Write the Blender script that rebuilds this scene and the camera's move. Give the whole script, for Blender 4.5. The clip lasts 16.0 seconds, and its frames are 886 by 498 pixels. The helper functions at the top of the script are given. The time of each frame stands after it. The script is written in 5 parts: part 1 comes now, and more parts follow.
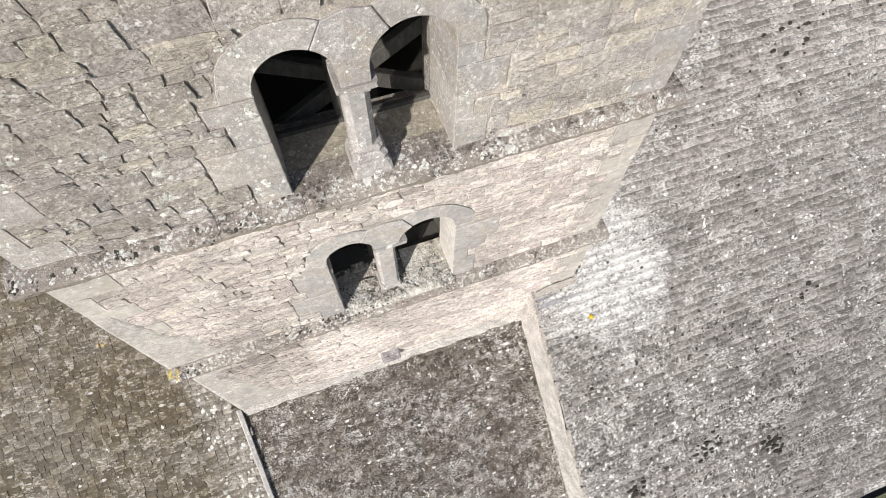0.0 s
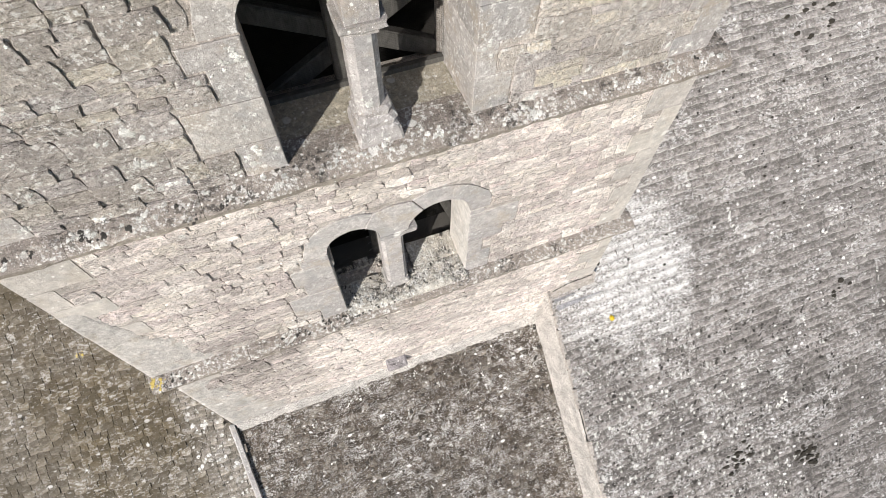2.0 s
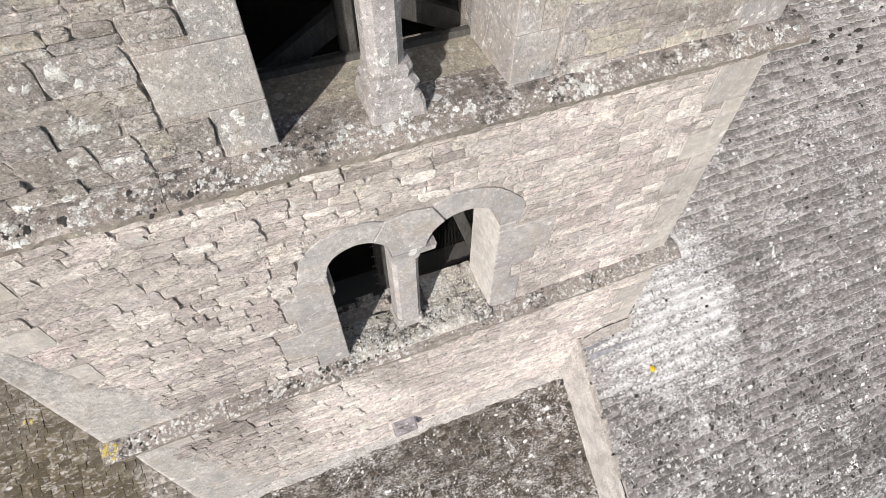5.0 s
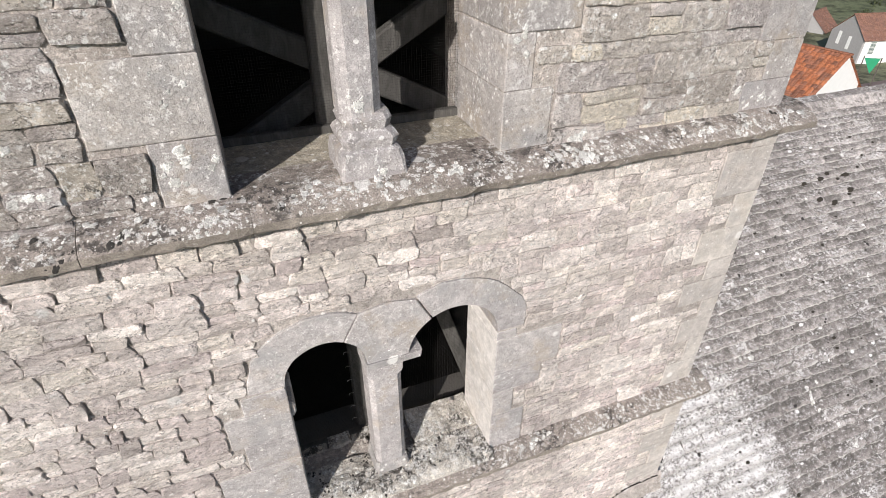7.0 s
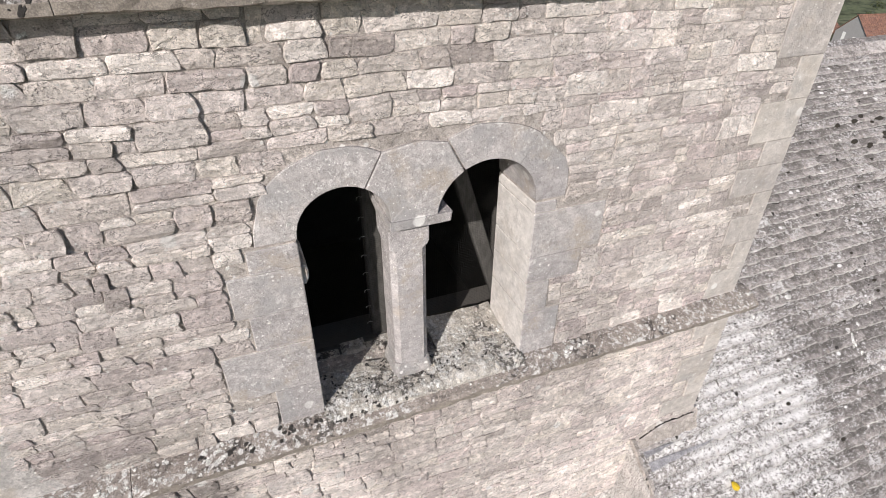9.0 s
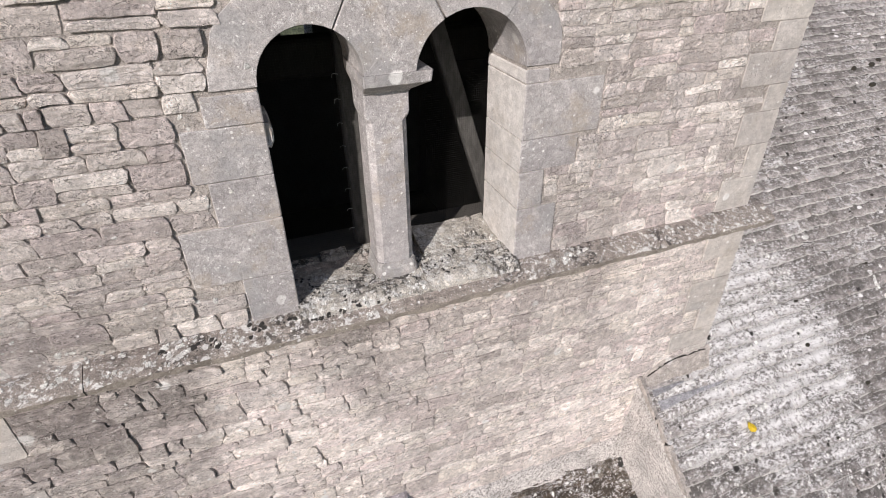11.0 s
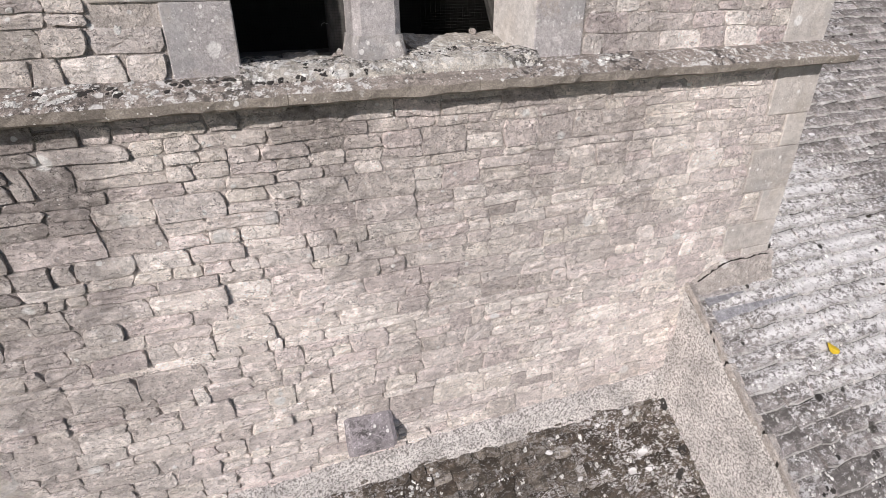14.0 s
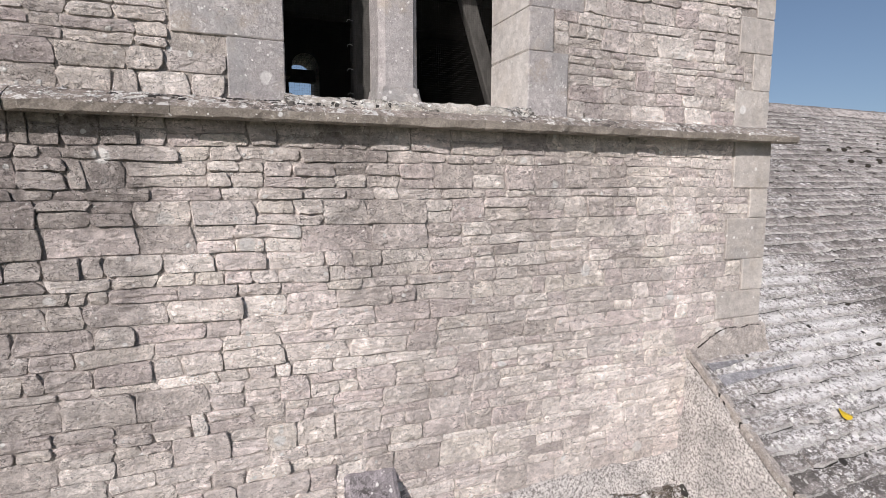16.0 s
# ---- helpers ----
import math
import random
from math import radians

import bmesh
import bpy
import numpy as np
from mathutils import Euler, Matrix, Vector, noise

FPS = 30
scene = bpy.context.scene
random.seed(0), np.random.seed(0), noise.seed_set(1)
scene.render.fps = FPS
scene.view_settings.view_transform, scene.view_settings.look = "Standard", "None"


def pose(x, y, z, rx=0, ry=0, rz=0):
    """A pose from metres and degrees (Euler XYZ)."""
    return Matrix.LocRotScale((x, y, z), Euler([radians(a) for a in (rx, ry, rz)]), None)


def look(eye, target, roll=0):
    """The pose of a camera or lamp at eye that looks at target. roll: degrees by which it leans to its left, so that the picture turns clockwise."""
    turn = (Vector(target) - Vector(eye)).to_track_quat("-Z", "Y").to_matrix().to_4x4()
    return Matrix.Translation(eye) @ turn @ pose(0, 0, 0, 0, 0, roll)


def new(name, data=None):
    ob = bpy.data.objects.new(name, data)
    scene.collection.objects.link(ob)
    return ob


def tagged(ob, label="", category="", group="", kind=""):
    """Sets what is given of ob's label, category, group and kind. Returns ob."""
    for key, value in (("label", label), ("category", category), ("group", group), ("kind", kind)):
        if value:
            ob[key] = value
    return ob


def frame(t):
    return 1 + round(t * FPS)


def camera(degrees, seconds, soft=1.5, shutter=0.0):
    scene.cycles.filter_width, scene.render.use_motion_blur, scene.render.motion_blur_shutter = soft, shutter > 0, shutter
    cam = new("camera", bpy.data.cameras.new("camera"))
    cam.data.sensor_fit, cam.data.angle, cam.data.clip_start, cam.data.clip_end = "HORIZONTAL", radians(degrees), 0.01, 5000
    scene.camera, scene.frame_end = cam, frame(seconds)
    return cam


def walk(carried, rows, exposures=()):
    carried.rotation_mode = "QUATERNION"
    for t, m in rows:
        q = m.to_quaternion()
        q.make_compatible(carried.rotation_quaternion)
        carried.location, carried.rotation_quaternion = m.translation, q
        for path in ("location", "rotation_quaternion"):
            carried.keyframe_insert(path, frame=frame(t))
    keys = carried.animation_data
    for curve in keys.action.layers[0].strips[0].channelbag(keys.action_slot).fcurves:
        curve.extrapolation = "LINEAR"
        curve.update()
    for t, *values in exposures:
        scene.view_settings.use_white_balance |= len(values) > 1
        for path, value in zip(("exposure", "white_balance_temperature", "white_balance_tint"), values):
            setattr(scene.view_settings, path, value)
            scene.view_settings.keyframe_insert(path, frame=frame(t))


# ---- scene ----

# ---- camera and walk ----
cam = camera(78.7, 16.0, soft=0.5)
PATH = [
    (0, (-0.166, -2.409, 12.498), (0.175, -1.547, 10.726), 1.6),
    (0.5, (-0.216, -2.381, 12.319), (0.123, -1.518, 10.547), 1.4),
    (1, (-0.301, -2.35, 12.154), (0.04, -1.488, 10.382), 1.3),
    (1.5, (-0.308, -2.346, 12.024), (0.039, -1.476, 10.257), 1.2),
    (2, (-0.275, -2.321, 11.887), (0.09, -1.413, 10.143), 1.1),
    (2.5, (-0.269, -2.29, 11.736), (0.118, -1.339, 10.02), 1.1),
    (3, (-0.3, -2.283, 11.577), (0.1, -1.297, 9.884), 0.9),
    (3.2, (-0.319, -2.27, 11.514), (0.086, -1.273, 9.829), 0.9),
    (5.3, (-0.421, -2.133, 10.864), (0.065, -0.959, 9.32), 0.5),
    (5.5, (-0.414, -2.128, 10.794), (0.098, -0.889, 9.31), 0.4),
    (6, (-0.389, -2.117, 10.599), (0.205, -0.678, 9.344), 0.3),
    (6.5, (-0.353, -2.142, 10.434), (0.273, -0.613, 9.306), 0.2),
    (7, (-0.331, -2.164, 10.223), (0.292, -0.628, 9.105), 0.2),
    (7.5, (-0.358, -2.182, 9.998), (0.267, -0.632, 8.9), 0.3),
    (8, (-0.408, -2.193, 9.756), (0.214, -0.643, 8.657), 0.3),
    (8.5, (-0.467, -2.204, 9.545), (0.156, -0.654, 8.445), 0.4),
    (9, (-0.53, -2.221, 9.336), (0.096, -0.672, 8.235), 0.4),
    (9.2, (-0.543, -2.211, 9.263), (0.088, -0.667, 8.16), 0.6),
    (11.3, (-0.441, -2.415, 8.477), (0.154, -0.84, 7.398), -0.8),
    (11.5, (-0.434, -2.418, 8.36), (0.158, -0.842, 7.281), -0.8),
    (12, (-0.472, -2.418, 8.033), (0.116, -0.823, 6.98), -0.7),
    (12.5, (-0.523, -2.424, 7.807), (0.07, -0.815, 6.778), -0.6),
    (13, (-0.521, -2.421, 7.6), (0.079, -0.799, 6.594), -0.5),
    (13.5, (-0.441, -2.378, 7.374), (0.165, -0.736, 6.406), -0.4),
    (14, (-0.396, -2.324, 7.135), (0.222, -0.653, 6.227), -0.3),
    (14.5, (-0.37, -2.287, 6.943), (0.283, -0.579, 6.134), -0.2),
    (15, (-0.356, -2.264, 6.764), (0.337, -0.51, 6.097), -0.2),
    (15.5, (-0.436, -2.373, 6.601), (0.288, -0.57, 6.126), -0.1),
    (16, (-0.654, -2.639, 6.404), (0.091, -0.799, 6.166), 0.1),
]
walk(cam, [(t, look(eye, target, roll)) for t, eye, target, roll in PATH], ((0.0, 0.19, 6480, 8.5), (3.0, 0.15, 6440, 9.5), (5.5, 0.08, 6400, 11), (7.0, 0.09, 6390, 12), (9.0, -0.03, 6390, 13), (12.5, -0.17, 6370, 15), (16.0, -0.21, 6320, 15)))

# ---- world and sun ----
SUN_EL, SUN_AZ = 27.6, 222.7
world = bpy.data.worlds.new("sky")
scene.world = world
world.use_nodes = True
sky = world.node_tree.nodes.new("ShaderNodeTexSky")
sky.sky_type, sky.sun_disc = "NISHITA", False
sky.sun_elevation, sky.sun_rotation = radians(SUN_EL), radians(SUN_AZ)
# the haze band along the horizon is thin: the sky is read a little higher up
direction = world.node_tree.nodes.new("ShaderNodeTexCoord")
lift = world.node_tree.nodes.new("ShaderNodeVectorMath")
lift.operation = "ADD"
lift.inputs[1].default_value = (0.0, 0.0, 0.08)
unit = world.node_tree.nodes.new("ShaderNodeVectorMath")
unit.operation = "NORMALIZE"
world.node_tree.links.new(direction.outputs["Generated"], lift.inputs[0])
world.node_tree.links.new(lift.outputs[0], unit.inputs[0])
world.node_tree.links.new(unit.outputs[0], sky.inputs[0])
back = world.node_tree.nodes["Background"]
back.inputs["Strength"].default_value = 0.094
world.node_tree.links.new(sky.outputs[0], back.inputs[0])
sun_data = bpy.data.lights.new("sun", "SUN")
sun_data.energy, sun_data.angle, sun_data.color = 5.0, radians(0.6), (1.0, 0.955, 0.89)
sun = new("sun", sun_data)
sun.matrix_world = look((30 * math.sin(radians(SUN_AZ)), 30 * math.cos(radians(SUN_AZ)), 30 * math.tan(radians(SUN_EL))), (0, 0, 0))


# ---- materials ----
class Nodes:
    """A short way to write node trees: every method returns an output socket."""

    def __init__(self, name):
        self.mat = bpy.data.materials.new(name)
        self.mat.use_nodes = True
        self.tree = self.mat.node_tree
        self.bsdf = self.tree.nodes["Principled BSDF"]

    def put(self, socket, value):
        if isinstance(value, bpy.types.NodeSocket):
            self.tree.links.new(value, socket)
        elif isinstance(value, tuple) and len(value) == 3 and socket.type == "RGBA":
            socket.default_value = (*value, 1)
        else:
            socket.default_value = value

    def node(self, kind, out=0, **inputs):
        n = self.tree.nodes.new(kind)
        for key, value in inputs.items():
            self.put(n.inputs[key.replace("_", " ")], value)
        return n.outputs[out]

    def math(self, op, a, b=0.0, c=0.0):
        n = self.tree.nodes.new("ShaderNodeMath")
        n.operation = op
        for socket, value in zip(n.inputs, (a, b, c)):
            self.put(socket, value)
        return n.outputs[0]

    def mix(self, f, a, b, blend="MIX"):
        n = self.tree.nodes.new("ShaderNodeMix")
        n.data_type, n.blend_type = "RGBA", blend
        self.put(n.inputs[0], f), self.put(n.inputs[6], a), self.put(n.inputs[7], b)
        return n.outputs[2]

    def place(self):
        return self.node("ShaderNodeNewGeometry")

    def noise(self, at, scale, detail=4.0, rough=0.55, dist=0.0, out=0):
        return self.node("ShaderNodeTexNoise", out, Vector=at, Scale=scale, Detail=detail, Roughness=rough, Distortion=dist)

    def step(self, v, low, high, a=0.0, b=1.0):
        n = self.tree.nodes.new("ShaderNodeMapRange")
        n.interpolation_type = "SMOOTHSTEP"
        for socket, value in zip(n.inputs, (v, low, high, a, b)):
            self.put(socket, value)
        return n.outputs[0]

    def ramp(self, v, stops):
        n = self.tree.nodes.new("ShaderNodeValToRGB")
        e = n.color_ramp.elements
        while len(e) < len(stops):
            e.new(0.5)
        for el, (p, c) in zip(e, stops):
            el.position, el.color = p, (*c, 1)
        self.put(n.inputs[0], v)
        return n.outputs[0]

    def stretch(self, at, x, y, z):
        n = self.tree.nodes.new("ShaderNodeVectorMath")
        n.operation = "MULTIPLY"
        self.put(n.inputs[0], at)
        n.inputs[1].default_value = (x, y, z)
        return n.outputs[0]

    def wobble(self, at, scale, amount):
        n = self.tree.nodes.new("ShaderNodeVectorMath")
        n.operation = "MULTIPLY_ADD"
        self.put(n.inputs[0], self.noise(at, scale, 3.0, out=1))
        n.inputs[1].default_value = (amount,) * 3
        self.put(n.inputs[2], at)
        return n.outputs[0]

    def piece(self):
        """A number from 0 to 1 that differs from piece to piece."""
        own = self.node("ShaderNodeObjectInfo", 5)
        island = self.node("ShaderNodeNewGeometry", 8)
        return self.math("FRACT", self.math("ADD", own, island))

    def spots(self, at, scale, size, share):
        """Round patches: cells of 1/scale metres, of which a share carries a disc."""
        v = self.tree.nodes.new("ShaderNodeTexVoronoi")
        self.put(v.inputs["Vector"], at)
        v.inputs["Scale"].default_value = scale
        sep = self.node("ShaderNodeSeparateColor", 0, Color=v.outputs["Color"])
        other = sep.node.outputs[1]
        radius = self.math("MULTIPLY_ADD", other, size * 0.8, size * 0.2)
        disc = self.step(self.math("SUBTRACT", radius, v.outputs["Distance"]), 0.0, size * 0.25)
        on = self.math("LESS_THAN", sep, share)
        return self.math("MULTIPLY", disc, on)

    def done(self, color, rough, height=None, depth=0.01, strength=0.6):
        self.put(self.bsdf.inputs["Base Color"], color)
        self.put(self.bsdf.inputs["Roughness"], rough)
        self.put(self.bsdf.inputs["Specular IOR Level"], 0.25)
        if height is not None:
            b = self.node("ShaderNodeBump", Strength=strength, Distance=depth, Height=height)
            self.put(self.bsdf.inputs["Normal"], b)
        return self.mat


def stone(name, tones, white=0.5, black=0.3, yellow=0.05, grain=1.0, depth=0.030, streak=0.34, patch=0.0, mottle=1.0, pit=1.0, clump=1.0, film_high=0.2, layers=0.0, speck=1.0, stain=0.0):
    """Weathered limestone: tone by piece, stains, grain, crusts of pale and dark lichen."""
    n = Nodes(name)
    at = n.place()
    col = n.ramp(n.piece(), [(i / (len(tones) - 1), c) for i, c in enumerate(tones)])
    big = n.noise(at, 1.3, 5.0, 0.6)
    med = n.noise(at, 13.0, 6.0, 0.68)
    pits = n.noise(n.wobble(at, 30.0, 0.02), 48.0, 7.0, 0.75)
    fine = n.noise(at, 170.0, 5.0, 0.75)
    bed = n.noise(n.wobble(n.stretch(at, 12, 12, 34), 1.5, 0.8), 1.0, 8.0, 0.76)
    v = n.math("MULTIPLY_ADD", n.step(big, 0.3, 0.7), 0.24, 0.88)
    v = n.math("MULTIPLY", v, n.math("MULTIPLY_ADD", n.step(med, 0.34, 0.66), 0.28 * mottle, 1.0 - 0.14 * mottle))
    v = n.math("MULTIPLY", v, n.math("MULTIPLY_ADD", n.step(pits, 0.36, 0.44), 0.42 * pit, 1.0 - 0.38 * pit))
    v = n.math("MULTIPLY", v, n.math("MULTIPLY_ADD", n.step(fine, 0.40, 0.60), 0.46 * speck, 1.0 - 0.23 * speck))
    chip = n.step(n.noise(n.wobble(at, 25.0, 0.03), 19.0, 9.0, 0.8), 0.515, 0.535)
    v = n.math("MULTIPLY", v, n.math("MULTIPLY_ADD", chip, 0.30 * pit, 1.0 - 0.12 * pit))
    v = n.math("MULTIPLY", v, n.math("MULTIPLY_ADD", n.step(bed, 0.42, 0.56), streak, 1.0 - streak * 0.5))
    terrace = None
    if layers:
        # the face breaks in thin beds: sharp ledges with dark hairline cracks along some of them
        own = n.node("ShaderNodeCombineXYZ", X=0.0, Y=n.math("MULTIPLY", n.piece(), 60.0), Z=0.0)
        shift = n.tree.nodes.new("ShaderNodeVectorMath")
        shift.operation = "ADD"
        n.put(shift.inputs[0], n.stretch(at, 6.0, 6.0, 11.0))
        n.put(shift.inputs[1], own)
        beds = n.noise(n.wobble(shift.outputs[0], 2.2, 0.5), 1.0, 5.0, 0.62)
        terrace = n.math("ADD", n.step(beds, 0.425, 0.437), n.math("ADD", n.step(beds, 0.502, 0.512), n.step(beds, 0.575, 0.587)))
        gap = n.math("ABSOLUTE", n.math("SUBTRACT", beds, 0.507))
        crack = n.math("MULTIPLY", n.step(gap, 0.004, 0.012, 1.0, 0.0), n.step(med, 0.42, 0.52))
        v = n.math("MULTIPLY", v, n.math("MULTIPLY_ADD", crack, -0.52 * min(1.0, layers), 1.0))
        v = n.math("MULTIPLY", v, n.math("MULTIPLY_ADD", terrace, 0.045, 0.93))
    col = n.mix(1.0, col, n.node("ShaderNodeCombineColor", Red=v, Green=v, Blue=v), "MULTIPLY")
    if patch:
        # broad grey weathering with loose edges, broken by two paler upright strips
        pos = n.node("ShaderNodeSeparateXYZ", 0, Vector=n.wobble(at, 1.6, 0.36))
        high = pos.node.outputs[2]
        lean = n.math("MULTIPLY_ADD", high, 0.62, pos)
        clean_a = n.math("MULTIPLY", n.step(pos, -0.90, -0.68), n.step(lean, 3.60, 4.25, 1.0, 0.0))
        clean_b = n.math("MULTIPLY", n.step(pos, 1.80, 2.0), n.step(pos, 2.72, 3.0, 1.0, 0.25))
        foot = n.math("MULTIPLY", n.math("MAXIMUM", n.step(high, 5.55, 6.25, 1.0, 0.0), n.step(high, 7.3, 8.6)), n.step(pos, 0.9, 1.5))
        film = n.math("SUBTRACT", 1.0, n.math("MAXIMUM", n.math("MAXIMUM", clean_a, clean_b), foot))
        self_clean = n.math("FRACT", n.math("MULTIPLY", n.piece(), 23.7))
        # kept at full strength low in the middle stage, thinner above it
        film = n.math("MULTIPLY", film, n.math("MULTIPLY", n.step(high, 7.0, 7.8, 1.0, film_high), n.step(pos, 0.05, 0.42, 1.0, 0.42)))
        # varied by piece, and strengthened with height up to the string course
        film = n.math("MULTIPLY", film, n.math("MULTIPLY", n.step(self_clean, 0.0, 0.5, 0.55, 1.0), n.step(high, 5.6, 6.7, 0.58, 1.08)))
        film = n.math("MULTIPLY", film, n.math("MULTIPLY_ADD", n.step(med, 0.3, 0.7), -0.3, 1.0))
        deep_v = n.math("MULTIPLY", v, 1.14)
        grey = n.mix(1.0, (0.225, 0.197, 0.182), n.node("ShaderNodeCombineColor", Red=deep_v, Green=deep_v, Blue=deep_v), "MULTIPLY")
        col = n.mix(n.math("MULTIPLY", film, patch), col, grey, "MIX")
    if stain:
        rust = n.step(n.noise(n.wobble(at, 8.0, 0.08), 4.5, 6.0, 0.68), 0.50, 0.66)
        col = n.mix(n.math("MULTIPLY", rust, stain), col, (0.40, 0.335, 0.265))
        cool = n.step(n.noise(n.wobble(at, 6.0, 0.10), 3.1, 5.0, 0.62), 0.52, 0.64)
        col = n.mix(n.math("MULTIPLY", cool, stain), col, (0.315, 0.308, 0.305))
    wob = n.wobble(at, 40.0, 0.018)
    where = n.step(n.noise(at, 2.2, 3.0, 0.6), 0.40, 0.58)
    if black:
        soot = n.step(n.noise(wob, 26.0 * clump, 8.0, 0.75), 0.50, 0.515)
        zone = n.step(n.noise(at, 3.1, 3.0, 0.6), 0.66 - 0.22 * black, 0.82 - 0.22 * black)
        col = n.mix(n.math("MULTIPLY", n.math("MULTIPLY", soot, zone), 0.85), col, (0.055, 0.05, 0.047))
    if white:
        a = n.math("MULTIPLY", n.spots(wob, 9.0, 0.38, 0.36 * white), n.math("MULTIPLY_ADD", where, 0.5, 0.5))
        b = n.spots(wob, 30.0, 0.42, 0.20 * white)
        crust = n.math("MULTIPLY", n.step(n.noise(wob, 34.0 * clump, 8.0, 0.8), 0.595 - 0.04 * white, 0.605 - 0.04 * white), n.math("MULTIPLY", where, white))
        dots = n.math("MAXIMUM", n.spots(at, 85.0, 0.36, 0.22 * white), n.spots(wob, 48.0, 0.30, 0.20 * white))
        w = n.math("MAXIMUM", n.math("MAXIMUM", n.math("MAXIMUM", a, b), dots), n.math("MINIMUM", crust, 1.0))
        w = n.math("MULTIPLY", w, n.math("MULTIPLY_ADD", n.step(fine, 0.3, 0.7), 0.30, 0.70))
        col = n.mix(w, col, (0.76, 0.74, 0.71))
    if yellow:
        y = n.math("MULTIPLY", n.step(n.noise(at, 4.2, 3.0, 0.5), 0.62, 0.72), n.step(med, 0.45, 0.6))
        col = n.mix(n.math("MULTIPLY", y, yellow * 3), col, (0.52, 0.44, 0.28))
    h = n.math("ADD", n.math("MULTIPLY_ADD", med, 0.50, n.math("MULTIPLY_ADD", chip, 0.10, n.math("MULTIPLY", pits, 0.40))), n.math("MULTIPLY_ADD", fine, 0.05 * grain, n.math("MULTIPLY", bed, 2.2 * streak)))
    if layers:
        h = n.math("MULTIPLY_ADD", terrace, 0.16 * layers, h)
    return n.done(col, 0.93, h, depth, min(1.0, 0.9 * grain))


CREAM = [(0.43, 0.378, 0.345), (0.615, 0.557, 0.51), (0.50, 0.437, 0.418), (0.78, 0.715, 0.65), (0.69, 0.632, 0.58), (0.55, 0.482, 0.468), (0.65, 0.59, 0.50), (0.61, 0.55, 0.49), (0.45, 0.397, 0.38), (0.56, 0.478, 0.465), (0.68, 0.605, 0.57), (0.52, 0.47, 0.445), (0.74, 0.67, 0.585), (0.36, 0.315, 0.29)]
CREAM = [(r, 0.995 * g, 0.45 * b + 0.55 * 0.925 * g) for r, g, b in CREAM]
OLDER = [(0.31, 0.275, 0.245), (0.44, 0.40, 0.36), (0.37, 0.33, 0.305), (0.50, 0.45, 0.375), (0.36, 0.325, 0.31), (0.46, 0.415, 0.385)]
ASHLAR = [(0.335, 0.313, 0.304), (0.415, 0.385, 0.371), (0.365, 0.339, 0.332), (0.465, 0.43, 0.411), (0.39, 0.362, 0.356)]
ASHLAR_OLD = [(0.325, 0.302, 0.289), (0.414, 0.383, 0.361), (0.37, 0.342, 0.333), (0.448, 0.414, 0.386)]
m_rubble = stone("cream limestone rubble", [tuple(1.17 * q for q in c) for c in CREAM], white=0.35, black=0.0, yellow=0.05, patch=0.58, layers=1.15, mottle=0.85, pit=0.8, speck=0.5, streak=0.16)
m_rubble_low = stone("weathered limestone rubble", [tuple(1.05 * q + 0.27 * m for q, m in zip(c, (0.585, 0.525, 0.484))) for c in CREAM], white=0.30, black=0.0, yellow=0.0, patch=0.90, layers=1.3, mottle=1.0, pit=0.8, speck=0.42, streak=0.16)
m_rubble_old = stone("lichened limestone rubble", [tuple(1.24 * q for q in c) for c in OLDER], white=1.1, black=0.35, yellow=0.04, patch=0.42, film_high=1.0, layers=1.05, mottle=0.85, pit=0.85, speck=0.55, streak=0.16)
m_ashlar = stone("dressed limestone", ASHLAR, white=0.75, black=0.0, yellow=0.0, grain=0.8, depth=0.012, streak=0.1, mottle=0.8, pit=0.6, speck=0.75, stain=0.55)
m_ashlar_old = stone("lichened dressed limestone", ASHLAR_OLD, white=0.9, black=0.2, yellow=0.02, grain=0.9, depth=0.014, streak=0.1, mottle=0.8, pit=0.6, speck=0.75, stain=0.55)
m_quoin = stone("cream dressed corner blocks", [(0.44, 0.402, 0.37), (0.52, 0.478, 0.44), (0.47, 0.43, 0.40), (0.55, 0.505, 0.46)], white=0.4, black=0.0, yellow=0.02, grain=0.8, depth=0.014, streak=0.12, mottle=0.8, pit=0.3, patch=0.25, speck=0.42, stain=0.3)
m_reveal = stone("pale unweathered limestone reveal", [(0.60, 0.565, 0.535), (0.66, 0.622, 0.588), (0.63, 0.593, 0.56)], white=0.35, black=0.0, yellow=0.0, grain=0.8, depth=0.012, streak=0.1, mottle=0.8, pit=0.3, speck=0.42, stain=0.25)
m_limewash = stone("smooth weathered lime render", [(0.49, 0.458, 0.432), (0.49, 0.458, 0.432)], white=0.4, black=0.0, yellow=0.03, grain=1.0, depth=0.020, streak=0.14, mottle=1.0, pit=0.7, speck=0.6, stain=0.55)
m_string = stone("lichen-crusted string course stone", [(0.265, 0.226, 0.20), (0.33, 0.286, 0.252), (0.295, 0.256, 0.23)], white=1.3, black=0.9, yellow=0.03, grain=1.0, depth=0.022, streak=0.1, clump=0.8)
m_string_face = stone("smooth weathered string course face, shade-toned", [(0.195, 0.169, 0.143), (0.24, 0.21, 0.178), (0.215, 0.187, 0.16)], white=0.3, black=0.3, yellow=0.06, grain=0.6, depth=0.008, streak=0.06, pit=0.5)
m_block = stone("mauve-grey stone block with dark moss", [(0.31, 0.278, 0.285), (0.31, 0.278, 0.285)], white=0.4, black=0.9, yellow=0.0, grain=0.8, depth=0.012, streak=0.08)
m_sill = stone("lichen-crusted sill stone", [(0.40, 0.355, 0.285), (0.45, 0.405, 0.33)], white=0.8, black=0.2, yellow=0.06, grain=1.1, depth=0.018, streak=0.1)
